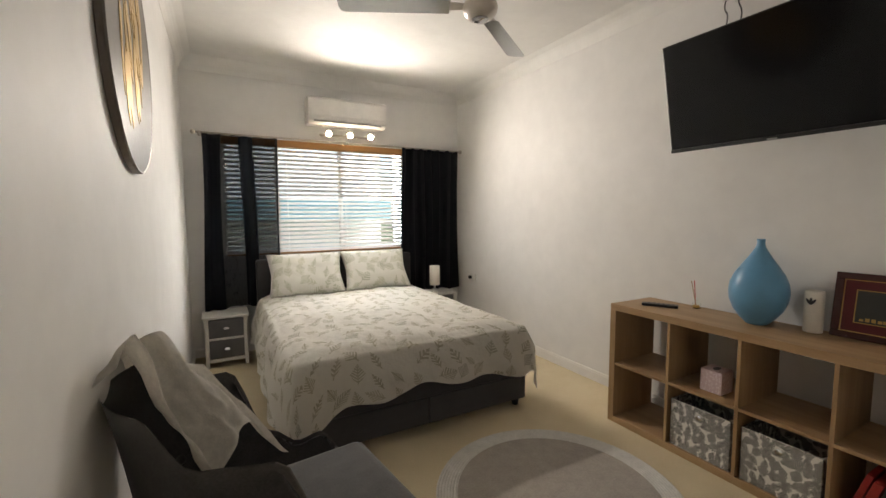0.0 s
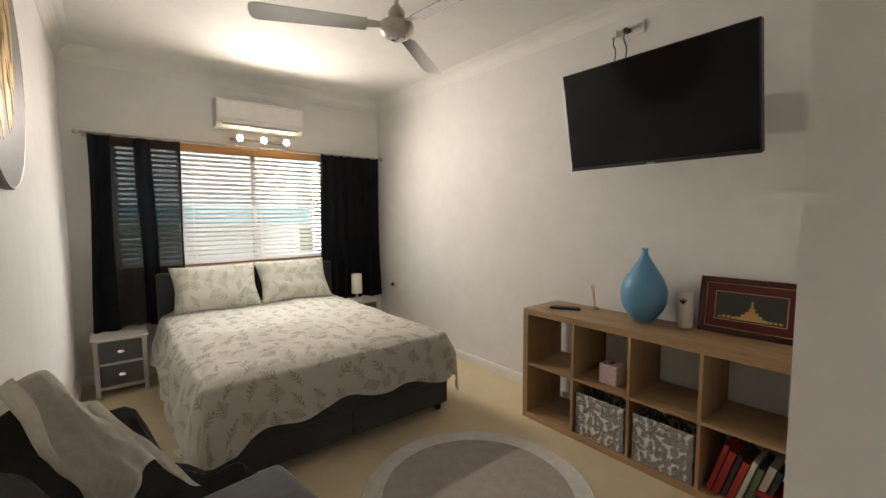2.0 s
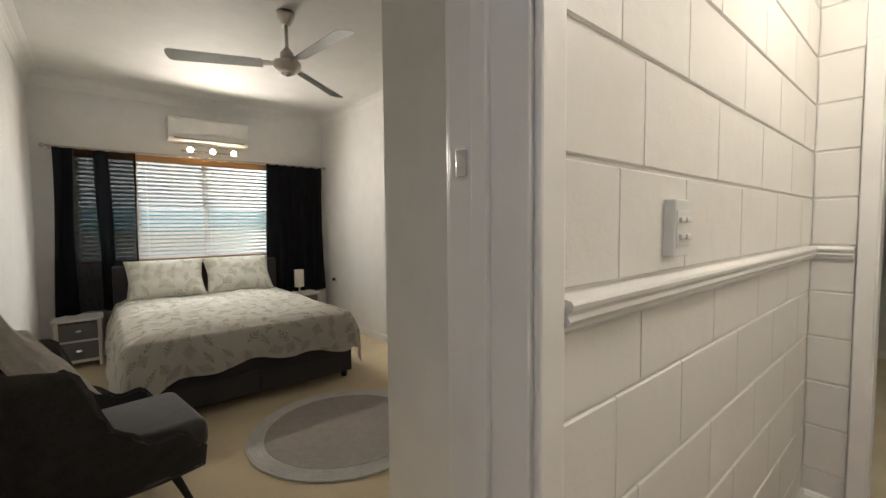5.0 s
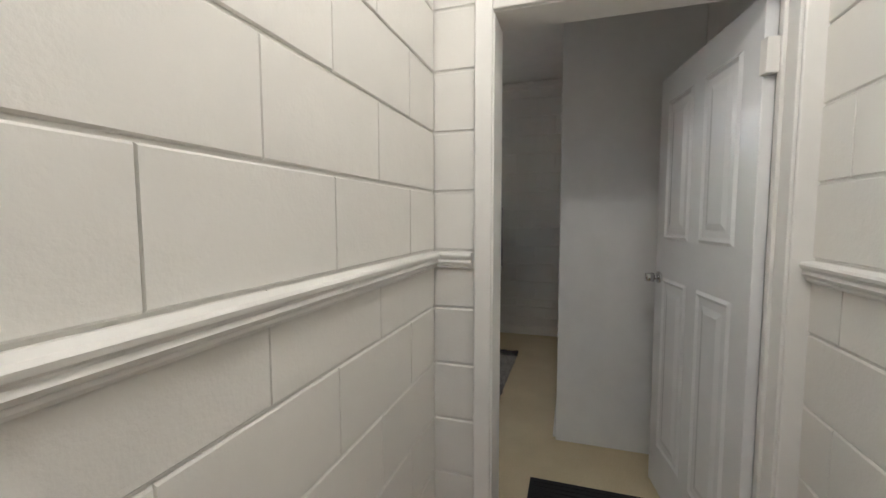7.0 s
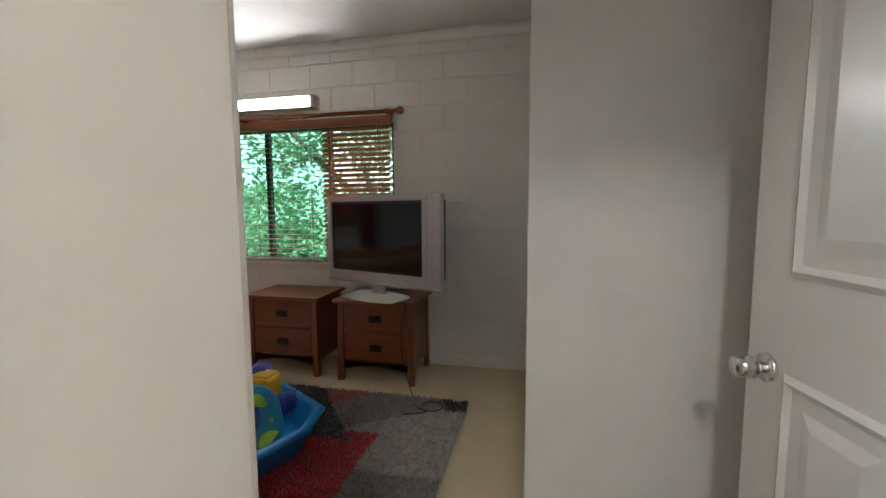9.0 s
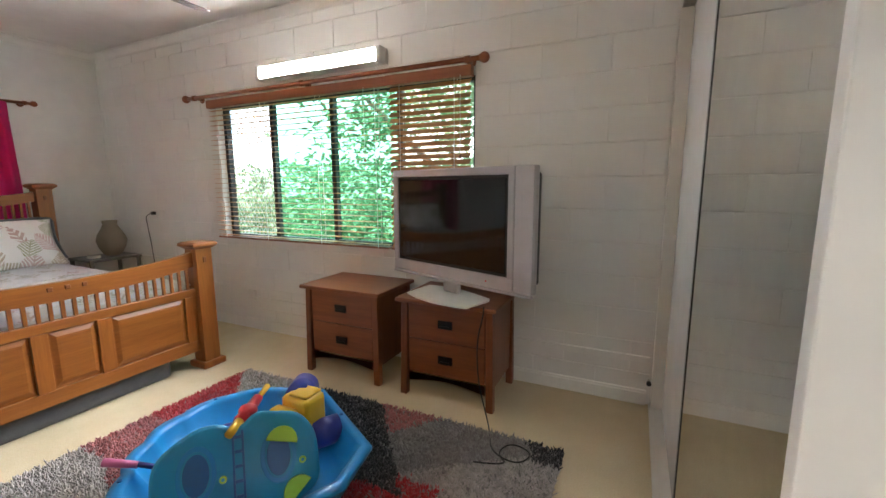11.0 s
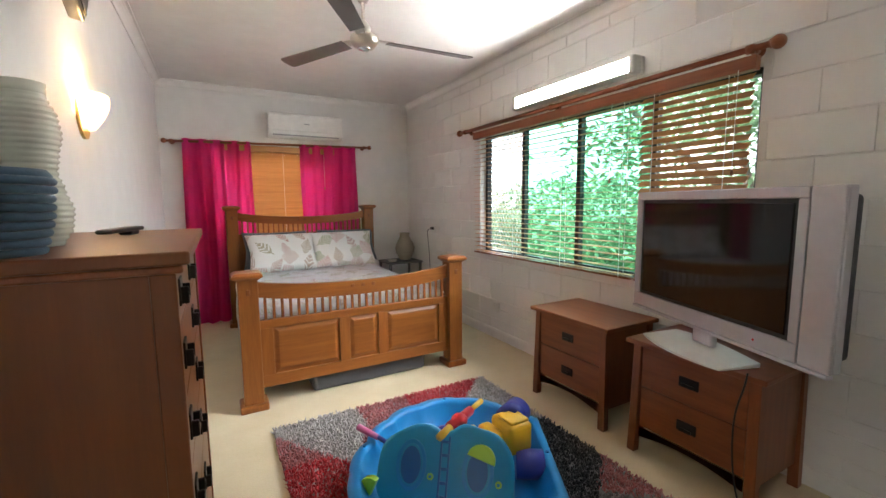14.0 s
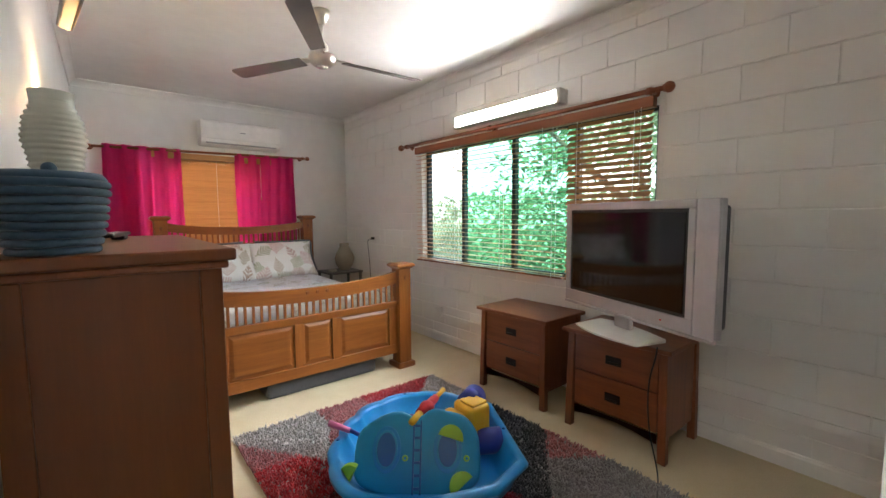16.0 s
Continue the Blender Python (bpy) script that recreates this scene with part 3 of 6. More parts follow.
solid("neighbour_band", box(-4, 2.95, 7.6, 8.19, 1.25, 1.6), "neighbour_teal", "teal painted board on the neighbouring wall", "board", "structure")


# A board that emits haze graded by height, in place of real daylight.
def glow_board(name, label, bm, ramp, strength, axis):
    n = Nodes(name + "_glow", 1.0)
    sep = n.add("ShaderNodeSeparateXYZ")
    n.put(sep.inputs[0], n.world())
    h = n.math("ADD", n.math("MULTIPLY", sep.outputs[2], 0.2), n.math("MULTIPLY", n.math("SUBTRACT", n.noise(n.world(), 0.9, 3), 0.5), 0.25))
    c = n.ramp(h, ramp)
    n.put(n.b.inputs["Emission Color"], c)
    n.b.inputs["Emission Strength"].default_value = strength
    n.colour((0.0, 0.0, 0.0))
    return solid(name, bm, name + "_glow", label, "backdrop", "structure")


# Glowing boards added outside; their emission helps to light both bedrooms.
glow_board("backdrop", "glowing board painted as hazy garden and sky beyond the window", box(-5, 3.0, 9.5, 9.6, -0.3, 5), [(0.05, (0.5, 0.62, 0.5)), (0.25, (0.7, 0.85, 0.85)), (0.5, (0.9, 0.97, 1.0))], 0.7, 1)
# Strongest of the three, so that the pink curtains light up.
glow_board("backdrop", "glowing board added as white sky glare beyond the curtained window", box(3.0, 9.5, 7.5, 7.6, -0.3, 5), [(0.05, (0.7, 0.8, 0.7)), (0.25, (0.9, 0.95, 0.95)), (0.5, (0.95, 0.98, 1.0))], 5.0, 1)
glow_board("backdrop", "glowing board painted as leafy distance beyond the garden", box(13.5, 13.6, -10, 12, -0.3, 9), [(0.1, (0.3, 0.5, 0.3)), (0.35, (0.65, 0.85, 0.7)), (0.55, (0.80, 0.93, 0.95))], 1.0, 0)


# ---- windows and blinds ----
def window_x(name, label, y, hole, mullions, mat="window_black", tint="glass"):
    x0, x1, z0, z1 = hole
    w = thing(name, (x0 + x1) / 2, y, z0, label, "window")
    w["kind"] = "structure"
    ox, hw, hh = (x0 + x1) / 2, (x1 - x0) / 2, z1 - z0
    t = 0.035
    for q in ((-hw, hw, 0, t), (-hw, hw, hh - t, hh), (-hw, -hw + t, t, hh - t), (hw - t, hw, t, hh - t)):
        part("window_frame", box(q[0], q[1], -0.03, 0.03, q[2], q[3], 0.004), mat, w)
    for m in mullions:
        part("mullion", box(m - ox - 0.02, m - ox + 0.02, -0.026, 0.026, t, hh - t, 0.003), mat, w)
    edges = [-hw] + [m - ox for m in mullions] + [hw]
    for i, (a, b) in enumerate(zip(edges, edges[1:])):
        pn = part("pane", box(a + 0.015, b - 0.015, -0.003, 0.003, t * 0.6, hh - t * 0.6), tint if isinstance(tint, str) else tint[i], w)
        pn.visible_shadow = False
    return w


window_x("window_1", "aluminium sliding window with a bright outside", 4.525, W1, [0.52, 1.17], "alu")
window_x("window_2", "small window behind closed timber blinds", 4.62, W3, [4.15], "alu")
w = window_x("window_3", "long dark-framed sliding window with tinted panes", 0.0, (-W2[1], -W2[0], W2[2], W2[3]), [-2.03, -1.36, -0.72], "window_black", ["glass", "tinted_glass", "tinted_glass", "glass"])
w.matrix_world = pose(5.955, (W2[0] + W2[1]) / 2, W2[2], 0, 0, -90)
bm = bmesh.new()
for i in range(26):
    for s in (1, -1):
        y0, y1 = 2.045 + 0.05 * i - 0.62, 2.045 + 0.05 * i
        za, zb = (0.90, 2.06) if s > 0 else (2.06, 0.90)
        pa, pb = Vector((5.99, y0, za)), Vector((5.99, y1, zb))
        lo, hi = 2.05, 2.61
        ts = sorted([max(0.0, min(1.0, (lo - y0) / (y1 - y0))), max(0.0, min(1.0, (hi - y0) / (y1 - y0)))])
        if ts[1] - ts[0] > 0.05:
            rod(pa.lerp(pb, ts[0]), pa.lerp(pb, ts[1]), 0.003, sides=6, bm=bm)
solid("security_mesh", bm, "alu", "diamond security mesh outside the window", "mesh screen")
solid("window_sill", box(5.842, 5.925, W2[0] - 0.0, W2[1], W2[2] - 0.02, W2[2] - 0.001, 0.004), "trim_white", "white painted window sill", "sill", "structure")


def blind(name, label, width, z0, z1, pitch, tilt, slat_mat, box_mat, cords, put, slat=0.048, valance=0.07, thick=0.0026):
    b = thing(name, 0, 0, 0, label, "blind")
    b.matrix_world = put
    part("valance", box(-0.012, width + 0.012, -0.035, 0.02, z1 - valance, z1, 0.006), box_mat, b)
    mesh = None
    k = int((z1 - valance - z0) / pitch)
    for i in range(k):
        if mesh is None:
            ob = part("slat", box(0.004, width - 0.004, -slat / 2, slat / 2, -thick / 2, thick / 2, 0.0012, 1), slat_mat, b)
            mesh = ob.data
        else:
            ob = new("slat", mesh)
            ob.parent = b
        ob.matrix_local = pose(0, 0, z0 + 0.03 + pitch * i, tilt + 2.0 * wob(i * 3.1, width), 0, 0.0)
    part("bottom_rail", box(0.002, width - 0.002, -0.025, 0.025, z0, z0 + 0.016, 0.004), box_mat, b)
    for c in cords:
        part("ladder_cord", rod((c, -0.026, z0), (c, -0.026, z1 - 0.05), 0.0018, sides=6), "trim_white", b)
        part("ladder_cord", rod((c, 0.026, z0), (c, 0.026, z1 - 0.05), 0.0018, sides=6), "trim_white", b)
    tz = z0 + (z1 - z0) * 0.55
    part("pull_cord", rod((width * 0.9, -0.036, tz), (width * 0.9, -0.036, z1 - 0.06), 0.0015, sides=6), "trim_white", b)
    part("tassel", lathe([(0.002, 0.03), (0.006, 0.022), (0.009, 0.0), (0.003, -0.004)][::-1], 12, None, (width * 0.9, -0.036, tz - 0.03)), box_mat, b)
    return b


blind("blind", "pale timber venetian blind with open slats", 1.88, 0.955, 2.075, 0.043, 34, "slat_white", "slat_wood_x", (0.12, 0.56, 1.15, 1.76), pose(0.04, 4.375, 0))
blind("blind", "honey timber venetian blind, closed, lit from behind", 1.24, 1.03, 2.10, 0.040, 62, "slat_wood_x", "slat_wood_x", (0.2, 0.62, 1.05), pose(3.53, 4.47, 0))
blind("blind", "honey timber venetian blind with level open slats", 1.90, 0.875, 2.115, 0.043, 3, "slat_wood", "rod_wood", (0.12, 0.65, 1.25, 1.80), pose(5.80, 2.635, 0, 0, 0, -90))
blind("blind", "honey timber venetian blind with half-tilted slats", 0.63, 0.875, 2.118, 0.043, 46, "slat_wood", "rod_wood", (0.1, 0.52), pose(5.80, 0.725, 0, 0, 0, -90))


def curtain(name, label, mat, x0, x1, ztop, zbot, y, folds, depth, spread=0.0, seed=0, bottom=None, parent=None, rings=""):
    def place(u, v):
        w = folds * 2 * math.pi * (u + 0.02 * math.sin(9 * u + seed))
        grow = 1.0 + spread * v * v
        x = x0 + (x1 - x0) * (0.5 + (u - 0.5) * grow) + 0.012 * math.sin(4 * v + 7 * u + seed)
        d = depth * (0.75 + 0.35 * v) * (math.sin(w + 0.5 * v) + 0.28 * math.sin(2.3 * w + 1.3 * seed + v))
        zb = zbot if bottom is None else zbot + bottom(u)
        return (x, y - d + 0.006 * wob(u * 9, v * 6, seed), ztop + (zb - ztop) * v)
    c = thing(name, (x0 + x1) / 2, y, zbot, label, "curtain")
    ob = part("cloth", sheet(int(folds * 14), 36, place, 0.0012), mat, c, "", True)
    ob.matrix_parent_inverse = c.matrix_world.inverted()
    return c


curtain("curtain", "dark navy curtain, partly sheer, trailing over the nightstand", "navy_sheer", -0.13, 0.50, 2.075, 0.50, 4.30, 5.5, 0.022, 0.08, 1, lambda u: -0.10 * (1 - u) + 0.05 * math.sin(5 * u))
curtain("curtain", "dark navy curtain folded into hanging pleats", "navy_cloth", 1.80, 2.52, 2.085, 0.44, 4.30, 6.5, 0.024, 0.05, 2, lambda u: 0.03 * math.sin(7 * u))
curtain("curtain", "bright pink curtain glowing with daylight", "pink_cloth", 3.10, 3.80, 2.135, 0.02, 4.42, 4.5, 0.034, 0.10, 3)
curtain("curtain", "bright pink curtain glowing with daylight", "pink_cloth", 4.36, 5.07, 2.135, 0.75, 4.42, 4.5, 0.034, 0.02, 4)


def pole(name, label, a, b, r, mat, cap, supports, back):
    """A curtain pole from a to b with end knobs; supports are fractions along it, and back the way to the wall."""
    a, b, back = Vector(a), Vector(b), Vector(back)
    t = thing(name, *((a + b) / 2), label, "curtain rod")
    base = t.matrix_world.inverted()

    def put(n, bm):
        ob = part(n, bm, mat, t, "", True)
        ob.matrix_parent_inverse = base
    put("pole", rod(a, b, r, sides=14))
    d = (b - a).normalized()
    for e, s in ((a, -1), (b, 1)):
        bm = ball(e + d * s * cap * 0.9, cap)
        rod(e, e + d * s * cap * 0.4, r * 1.5, r * 1.2, 14, bm)
        put("finial", bm)
    for f in supports:
        q = a.lerp(b, f)
        bm = rod(q, q + back, r * 0.75)
        rod(q + back * 0.88, q + back, r * 2.0, sides=18, bm=bm)
        rod(q - d * r, q + d * r, r * 1.45, sides=16, bm=bm)
        put("bracket", bm)
    return t


pole("curtain_rod", "thin brushed steel curtain rod with round ends", (-0.165, 4.30, 2.085), (2.545, 4.30, 2.085), 0.009, "brushed_steel", 0.022, (0.01, 0.5, 0.99), (0, 0.12, 0))
pole("curtain_rod", "red-brown timber curtain pole with turned ends", (2.96, 4.42, 2.10), (5.23, 4.42, 2.145), 0.014, "rod_wood", 0.027, (0.02, 0.98), (0, 0.10, 0))
pole("curtain_rod", "red-brown timber curtain pole with turned ends", (5.78, 2.90, 2.15), (5.78, 0.03, 2.15), 0.016, "rod_wood", 0.034, (0.03, 0.48, 0.97), (0.086, 0, 0))


def loose(t, name, bm, mat, label="", smooth=False):
    """A part whose points are given in world metres."""
    ob = part(name, bm, mat, t, label, smooth)
    ob.matrix_parent_inverse = t.matrix_world.inverted()
    return ob


# ---- first bedroom: bed ----
bed = thing("bed", 1.065, 3.2, 0, "queen bed base in charcoal fabric with foot drawers", "bed")
loose(bed, "base", box(0.30, 1.83, 2.165, 4.24, 0.055, 0.33, 0.012), "bed_base_grey")
loose(bed, "drawer", box(0.36, 1.06, 2.148, 2.168, 0.07, 0.235, 0.006), "bed_base_grey")
loose(bed, "drawer", box(1.07, 1.77, 2.148, 2.168, 0.07, 0.235, 0.006), "bed_base_grey")
loose(bed, "headboard", box(0.27, 1.86, 4.19, 4.27, 0.055, 0.92, 0.02), "bed_base_grey")
for fx, fy in ((0.36, 2.24), (1.78, 2.22), (0.36, 4.18), (1.78, 4.18)):
    loose(bed, "foot", rod((fx, fy, 0), (fx, fy, 0.06), 0.022, 0.028), "black_plastic")
solid("mattress", box(0.315, 1.815, 2.19, 4.18, 0.331, 0.56, 0.05, 3), "trim_white", "white mattress on the charcoal bed base", "mattress")


def drape(x0, x1, y0, y1, top, left, right, front, seed, flare=0.10, wav=0.02, r=0.06):
    """A cover laid over a bed: it hangs over both sides and over the foot end at y0."""
    W, L = x1 - x0, y1 - y0

    def over(s, lo, hi):
        """Distance out past the edge, and the place along the flat."""
        if s < lo:
            return s - lo, lo
        if s > hi:
            return s - hi, hi
        return 0.0, s

    def place(u, v):
        s = -left(v) + u * (W + left(v) + right(v))
        t = -front(u) + v * (L + front(u))
        ds, ps = over(s, 0.0, W)
        dt, pt = over(t, 0.0, 1e9)
        drop = math.hypot(ds, dt)
        k = 1 - math.exp(-drop / 0.12)
        ex = (math.copysign(1, ds) if ds else 0) * (flare * k) * (abs(ds) / drop if drop else 0)
        ey = -flare * k * (abs(dt) / drop if drop else 0)
        ripple = wav * math.sin(17 * pt + 13 * ps + seed) * min(1, drop / 0.25) + 0.03 * wob(6 * s, 6 * t, seed) * min(1, drop / 0.2)
        ex += ripple * (1 if abs(ds) > abs(dt) else 0.2) * (1 if ds >= 0 else -1)
        ey += -ripple * (1 if abs(dt) >= abs(ds) else 0.2)
        puff = 0.022 * wob(3.2 * s, 3.2 * t, seed + 5) + 0.010 * wob(9 * s, 9 * t, seed) + 0.004 * wob(26 * s, 22 * t, seed)
        edge = min(1.0, max(0.0, min(s, W - s, t) / 0.12)) if drop == 0 else 0.0
        z = top + puff * (0.4 + 0.6 * edge) - (1 - edge) ** 2 * 0.035 - max(0.0, drop - 0.02)
        return (x0 + ps + ex, y0 + pt + ey, max(z, 0.02 + 0.012 * wob(9 * s, 9 * t)))
    return sheet(120, 130, place, 0.018, (W + 0.7, L + 0.5))


bm = drape(0.31, 1.82, 2.20, 4.14, 0.60, lambda v: 0.50 - 0.12 * v, lambda v: 0.32 + 0.06 * (1 - v), lambda u: 0.29 + 0.30 * max(0, 1 - u / 0.32) ** 1.3 + 0.03 * math.sin(9 * u) + 0.014 * math.sin(34 * u), 2.0)
solid("duvet", bm, "duvet_print", "cream duvet printed with sage fern sprigs, draping over the bed", "duvet", smooth=True)


def pillow(name, label, mat, w, h, t, put, seed=0, uvs=(0.7, 0.5)):
    bm = bmesh.new()
    own = bmesh.new()
    uv = own.loops.layers.uv.new("UVMap")
    n = 22
    for side in (1, -1):
        g = []
        for j in range(n + 1):
            row = []
            for i in range(n + 1):
                a, b = 2 * i / n - 1, 2 * j / n - 1
                fat = (max(0, 1 - abs(a) ** 3.2) * max(0, 1 - abs(b) ** 3.2)) ** 0.5
                pinch = 1 - 0.05 * (1 - abs(b)) * abs(a) ** 4
                x = a * w / 2 * (1 - 0.05 * (1 - b * b)) * pinch
                y = b * h / 2 * (1 - 0.06 * (1 - a * a))
                z = side * (t / 2 * fat + 0.008 * wob(4 * a, 4 * b, seed) * fat + 0.002)
                row.append(own.verts.new((x, y, z)))
            g.append(row)
        for j in range(n):
            for i in range(n):
                q = (g[j][i], g[j][i + 1], g[j + 1][i + 1], g[j + 1][i])
                f = own.faces.new(q if side > 0 else q[::-1])
                for lp in f.loops:
                    lp[uv].uv = (lp.vert.co.x + seed, lp.vert.co.y + seed * 0.37)
    bmesh.ops.remove_doubles(own, verts=own.verts, dist=0.0045)
    bmesh.ops.transform(own, matrix=put, verts=own.verts)
    return solid(name, join(bm, own), mat, label, "pillow", smooth=True)


for i, px in enumerate((0.71, 1.40)):
    pillow("pillow", "cream pillow with green fern print, propped on the bed", "pillow_print", 0.70, 0.46, 0.17, pose(px, 4.05, 0.775, 58, 0, 0), i + 1.0)
pillow("pillow", "plain white pillow behind the printed ones", "trim_white", 0.68, 0.44, 0.13, pose(0.70, 4.13, 0.76, 68, 0, 0), 5.0)


def small_chest(name, label, x, y, w, d, h):
    t = thing(name, x, y, 0, label, "nightstand")
    part("top", box(-w / 2 - 0.015, w / 2 + 0.015, -d / 2 - 0.015, d / 2, h - 0.022, h, 0.004), "ns_white", t)
    for sx in (-1, 1):
        for sy in (-1, 1):
            part("leg", box(sx * w / 2 - (0.03 if sx > 0 else 0), sx * w / 2 + (0.03 if sx < 0 else 0), sy * d / 2 - (0.03 if sy > 0 else 0), sy * d / 2 + (0.03 if sy < 0 else 0), 0, h - 0.022, 0.003), "ns_white", t)
        part("side", box(sx * (w / 2 - 0.012) - 0.006, sx * (w / 2 - 0.012) + 0.006, -d / 2 + 0.03, d / 2 - 0.03, 0.06, h - 0.022), "ns_white", t)
    part("rail", box(-w / 2 + 0.03, w / 2 - 0.03, -d / 2 + 0.004, -d / 2 + 0.02, 0.05, 0.075, 0.002), "ns_white", t)
    part("rail", box(-w / 2 + 0.03, w / 2 - 0.03, -d / 2 + 0.004, -d / 2 + 0.02, 0.245, 0.262, 0.002), "ns_white", t)
    part("back", box(-w / 2 + 0.02, w / 2 - 0.02, d / 2 - 0.02, d / 2 - 0.008, 0.06, h - 0.022), "ns_white", t)
    for z0 in (0.08, 0.265):
        dr = part("drawer", box(-w / 2 + 0.033, w / 2 - 0.033, -d / 2 + 0.008, d / 2 - 0.03, z0, z0 + 0.162, 0.003), "ns_grey", t, "grey drawer front")
        own = bmesh.new()
        bmesh.ops.create_uvsphere(own, u_segments=16, v_segments=8, radius=0.032)
        bmesh.ops.bisect_plane(own, geom=own.verts[:] + own.edges[:] + own.faces[:], plane_co=(0, 0, 0), plane_no=(0, 0, -1), clear_outer=True)
        bmesh.ops.transform(own, matrix=pose(0, -d / 2 + 0.008, z0 + 0.075) @ Matrix.Diagonal((1, 0.7, 0.75, 1)), verts=own.verts)
        part("cup_handle", own, "chrome", dr, "chrome cup handle", True)
    return t


small_chest("nightstand", "small grey and white nightstand with two drawers", 0.0, 4.19, 0.34, 0.32, 0.46)
small_chest("nightstand", "small grey and white nightstand beside the bed", 2.17, 4.17, 0.34, 0.32, 0.46)
lampb = thing("table_lamp", 2.11, 4.10, 0.46, "small white bedside lamp on the nightstand", "lamp")
part("base", lathe([(0.045, 0), (0.045, 0.012), (0.01, 0.016), (0.01, 0.10)], 20), "white_plastic", lampb, "", True)
part("shade", lathe([(0.056, 0.085), (0.058, 0.09), (0.056, 0.30), (0.053, 0.30), (0.053, 0.085)], 28), "wax_white", lampb, "cream fabric shade", True)
sc = thing("wall_socket", 2.592, 4.05, 0.60, "white double wall socket with a black plug", "socket")
part("plate", box(-0.012, 0.008, -0.06, 0.06, -0.037, 0.037, 0.003), "white_plastic", sc)
part("plug", box(-0.045, -0.012, 0.0, 0.035, -0.018, 0.018, 0.006), "black_plastic", sc)


# ---- air conditioners, fans, lamps ----
def air_con(name, label, x0, x1, ywall, z0, z1, badge):
    w, h = x1 - x0, z1 - z0
    t = thing(name, (x0 + x1) / 2, ywall, z0, label, "air conditioner")
    prof = [(0, 0.0), (-0.16, 0.0), (-0.195, 0.03), (-0.205, 0.07), (-0.205, h - 0.03), (-0.185, h), (0, h)]
    own = bmesh.new()
    ends = [[own.verts.new((sx * w / 2, y, z)) for y, z in prof] for sx in (-1, 1)]
    k = len(prof)
    for i in range(k):
        own.faces.new((ends[0][i], ends[0][(i + 1) % k], ends[1][(i + 1) % k], ends[1][i]))
    own.faces.new(ends[0])
    own.faces.new(ends[1][::-1])
    bmesh.ops.bevel(own, geom=own.edges[:], offset=0.005, segments=2, affect="EDGES")
    part("body", own, "ac_white", t)
    part("front_panel", box(-w / 2 + 0.01, w / 2 - 0.01, -0.212, -0.2045, 0.075, h - 0.03, 0.003), "ac_white", t)
    part("outlet", box(-w / 2 + 0.05, w / 2 - 0.05, -0.199, -0.17, 0.018, 0.032, 0.002), "ac_grille", t)
    part("flap", box(-w / 2 + 0.045, w / 2 - 0.045, -0.2065, -0.198, 0.034, 0.062, 0.003), "ac_white", t)
    for i in range(6):
        part("grille", box(-w / 2 + 0.03, w / 2 - 0.03, -0.17 + i * 0.025, -0.158 + i * 0.025, h - 0.001, h + 0.004), "ac_grille", t)
    if badge:
        part("badge", box(-0.03, 0.03, -0.2145, -0.2122, h * 0.55, h * 0.55 + 0.012), "ac_grille", t)
    return t


air_con("air_conditioner", "white split-system air conditioner above the window", 0.80, 1.60, 4.42, 2.25, 2.51, False)
air_con("air_conditioner", "white split-system air conditioner above the pink curtains", 3.985, 4.87, 4.52, 2.205, 2.49, True)
bar = thing("spotlight_bar", 1.225, 4.42, 2.165, "steel wall bar with three lit spot bulbs", "spotlight")
loose(bar, "bar", box(0.93, 1.52, 4.36, 4.385, 2.155, 2.175, 0.004), "brushed_steel")
for bx in (1.005, 1.225, 1.445):
    loose(bar, "arm", rod((bx, 4.36, 2.165), (bx, 4.32, 2.165), 0.008), "brushed_steel")
    loose(bar, "cup", lathe([(0.012, 0.0), (0.03, 0.03), (0.034, 0.055), (0.031, 0.055), (0.026, 0.03)], 20, None), "brushed_steel", "", True).matrix_parent_inverse = bar.matrix_world.inverted() @ pose(bx, 4.335, 2.165, 90, 0, 0)
    loose(bar, "bulb", ball((bx, 4.276, 2.165), 0.026), "bulb_glow", "glowing warm bulb", True)
for bx in (0.96, 1.49):
    loose(bar, "bracket", rod((bx, 4.385, 2.165), (bx, 4.419, 2.165), 0.012), "brushed_steel")


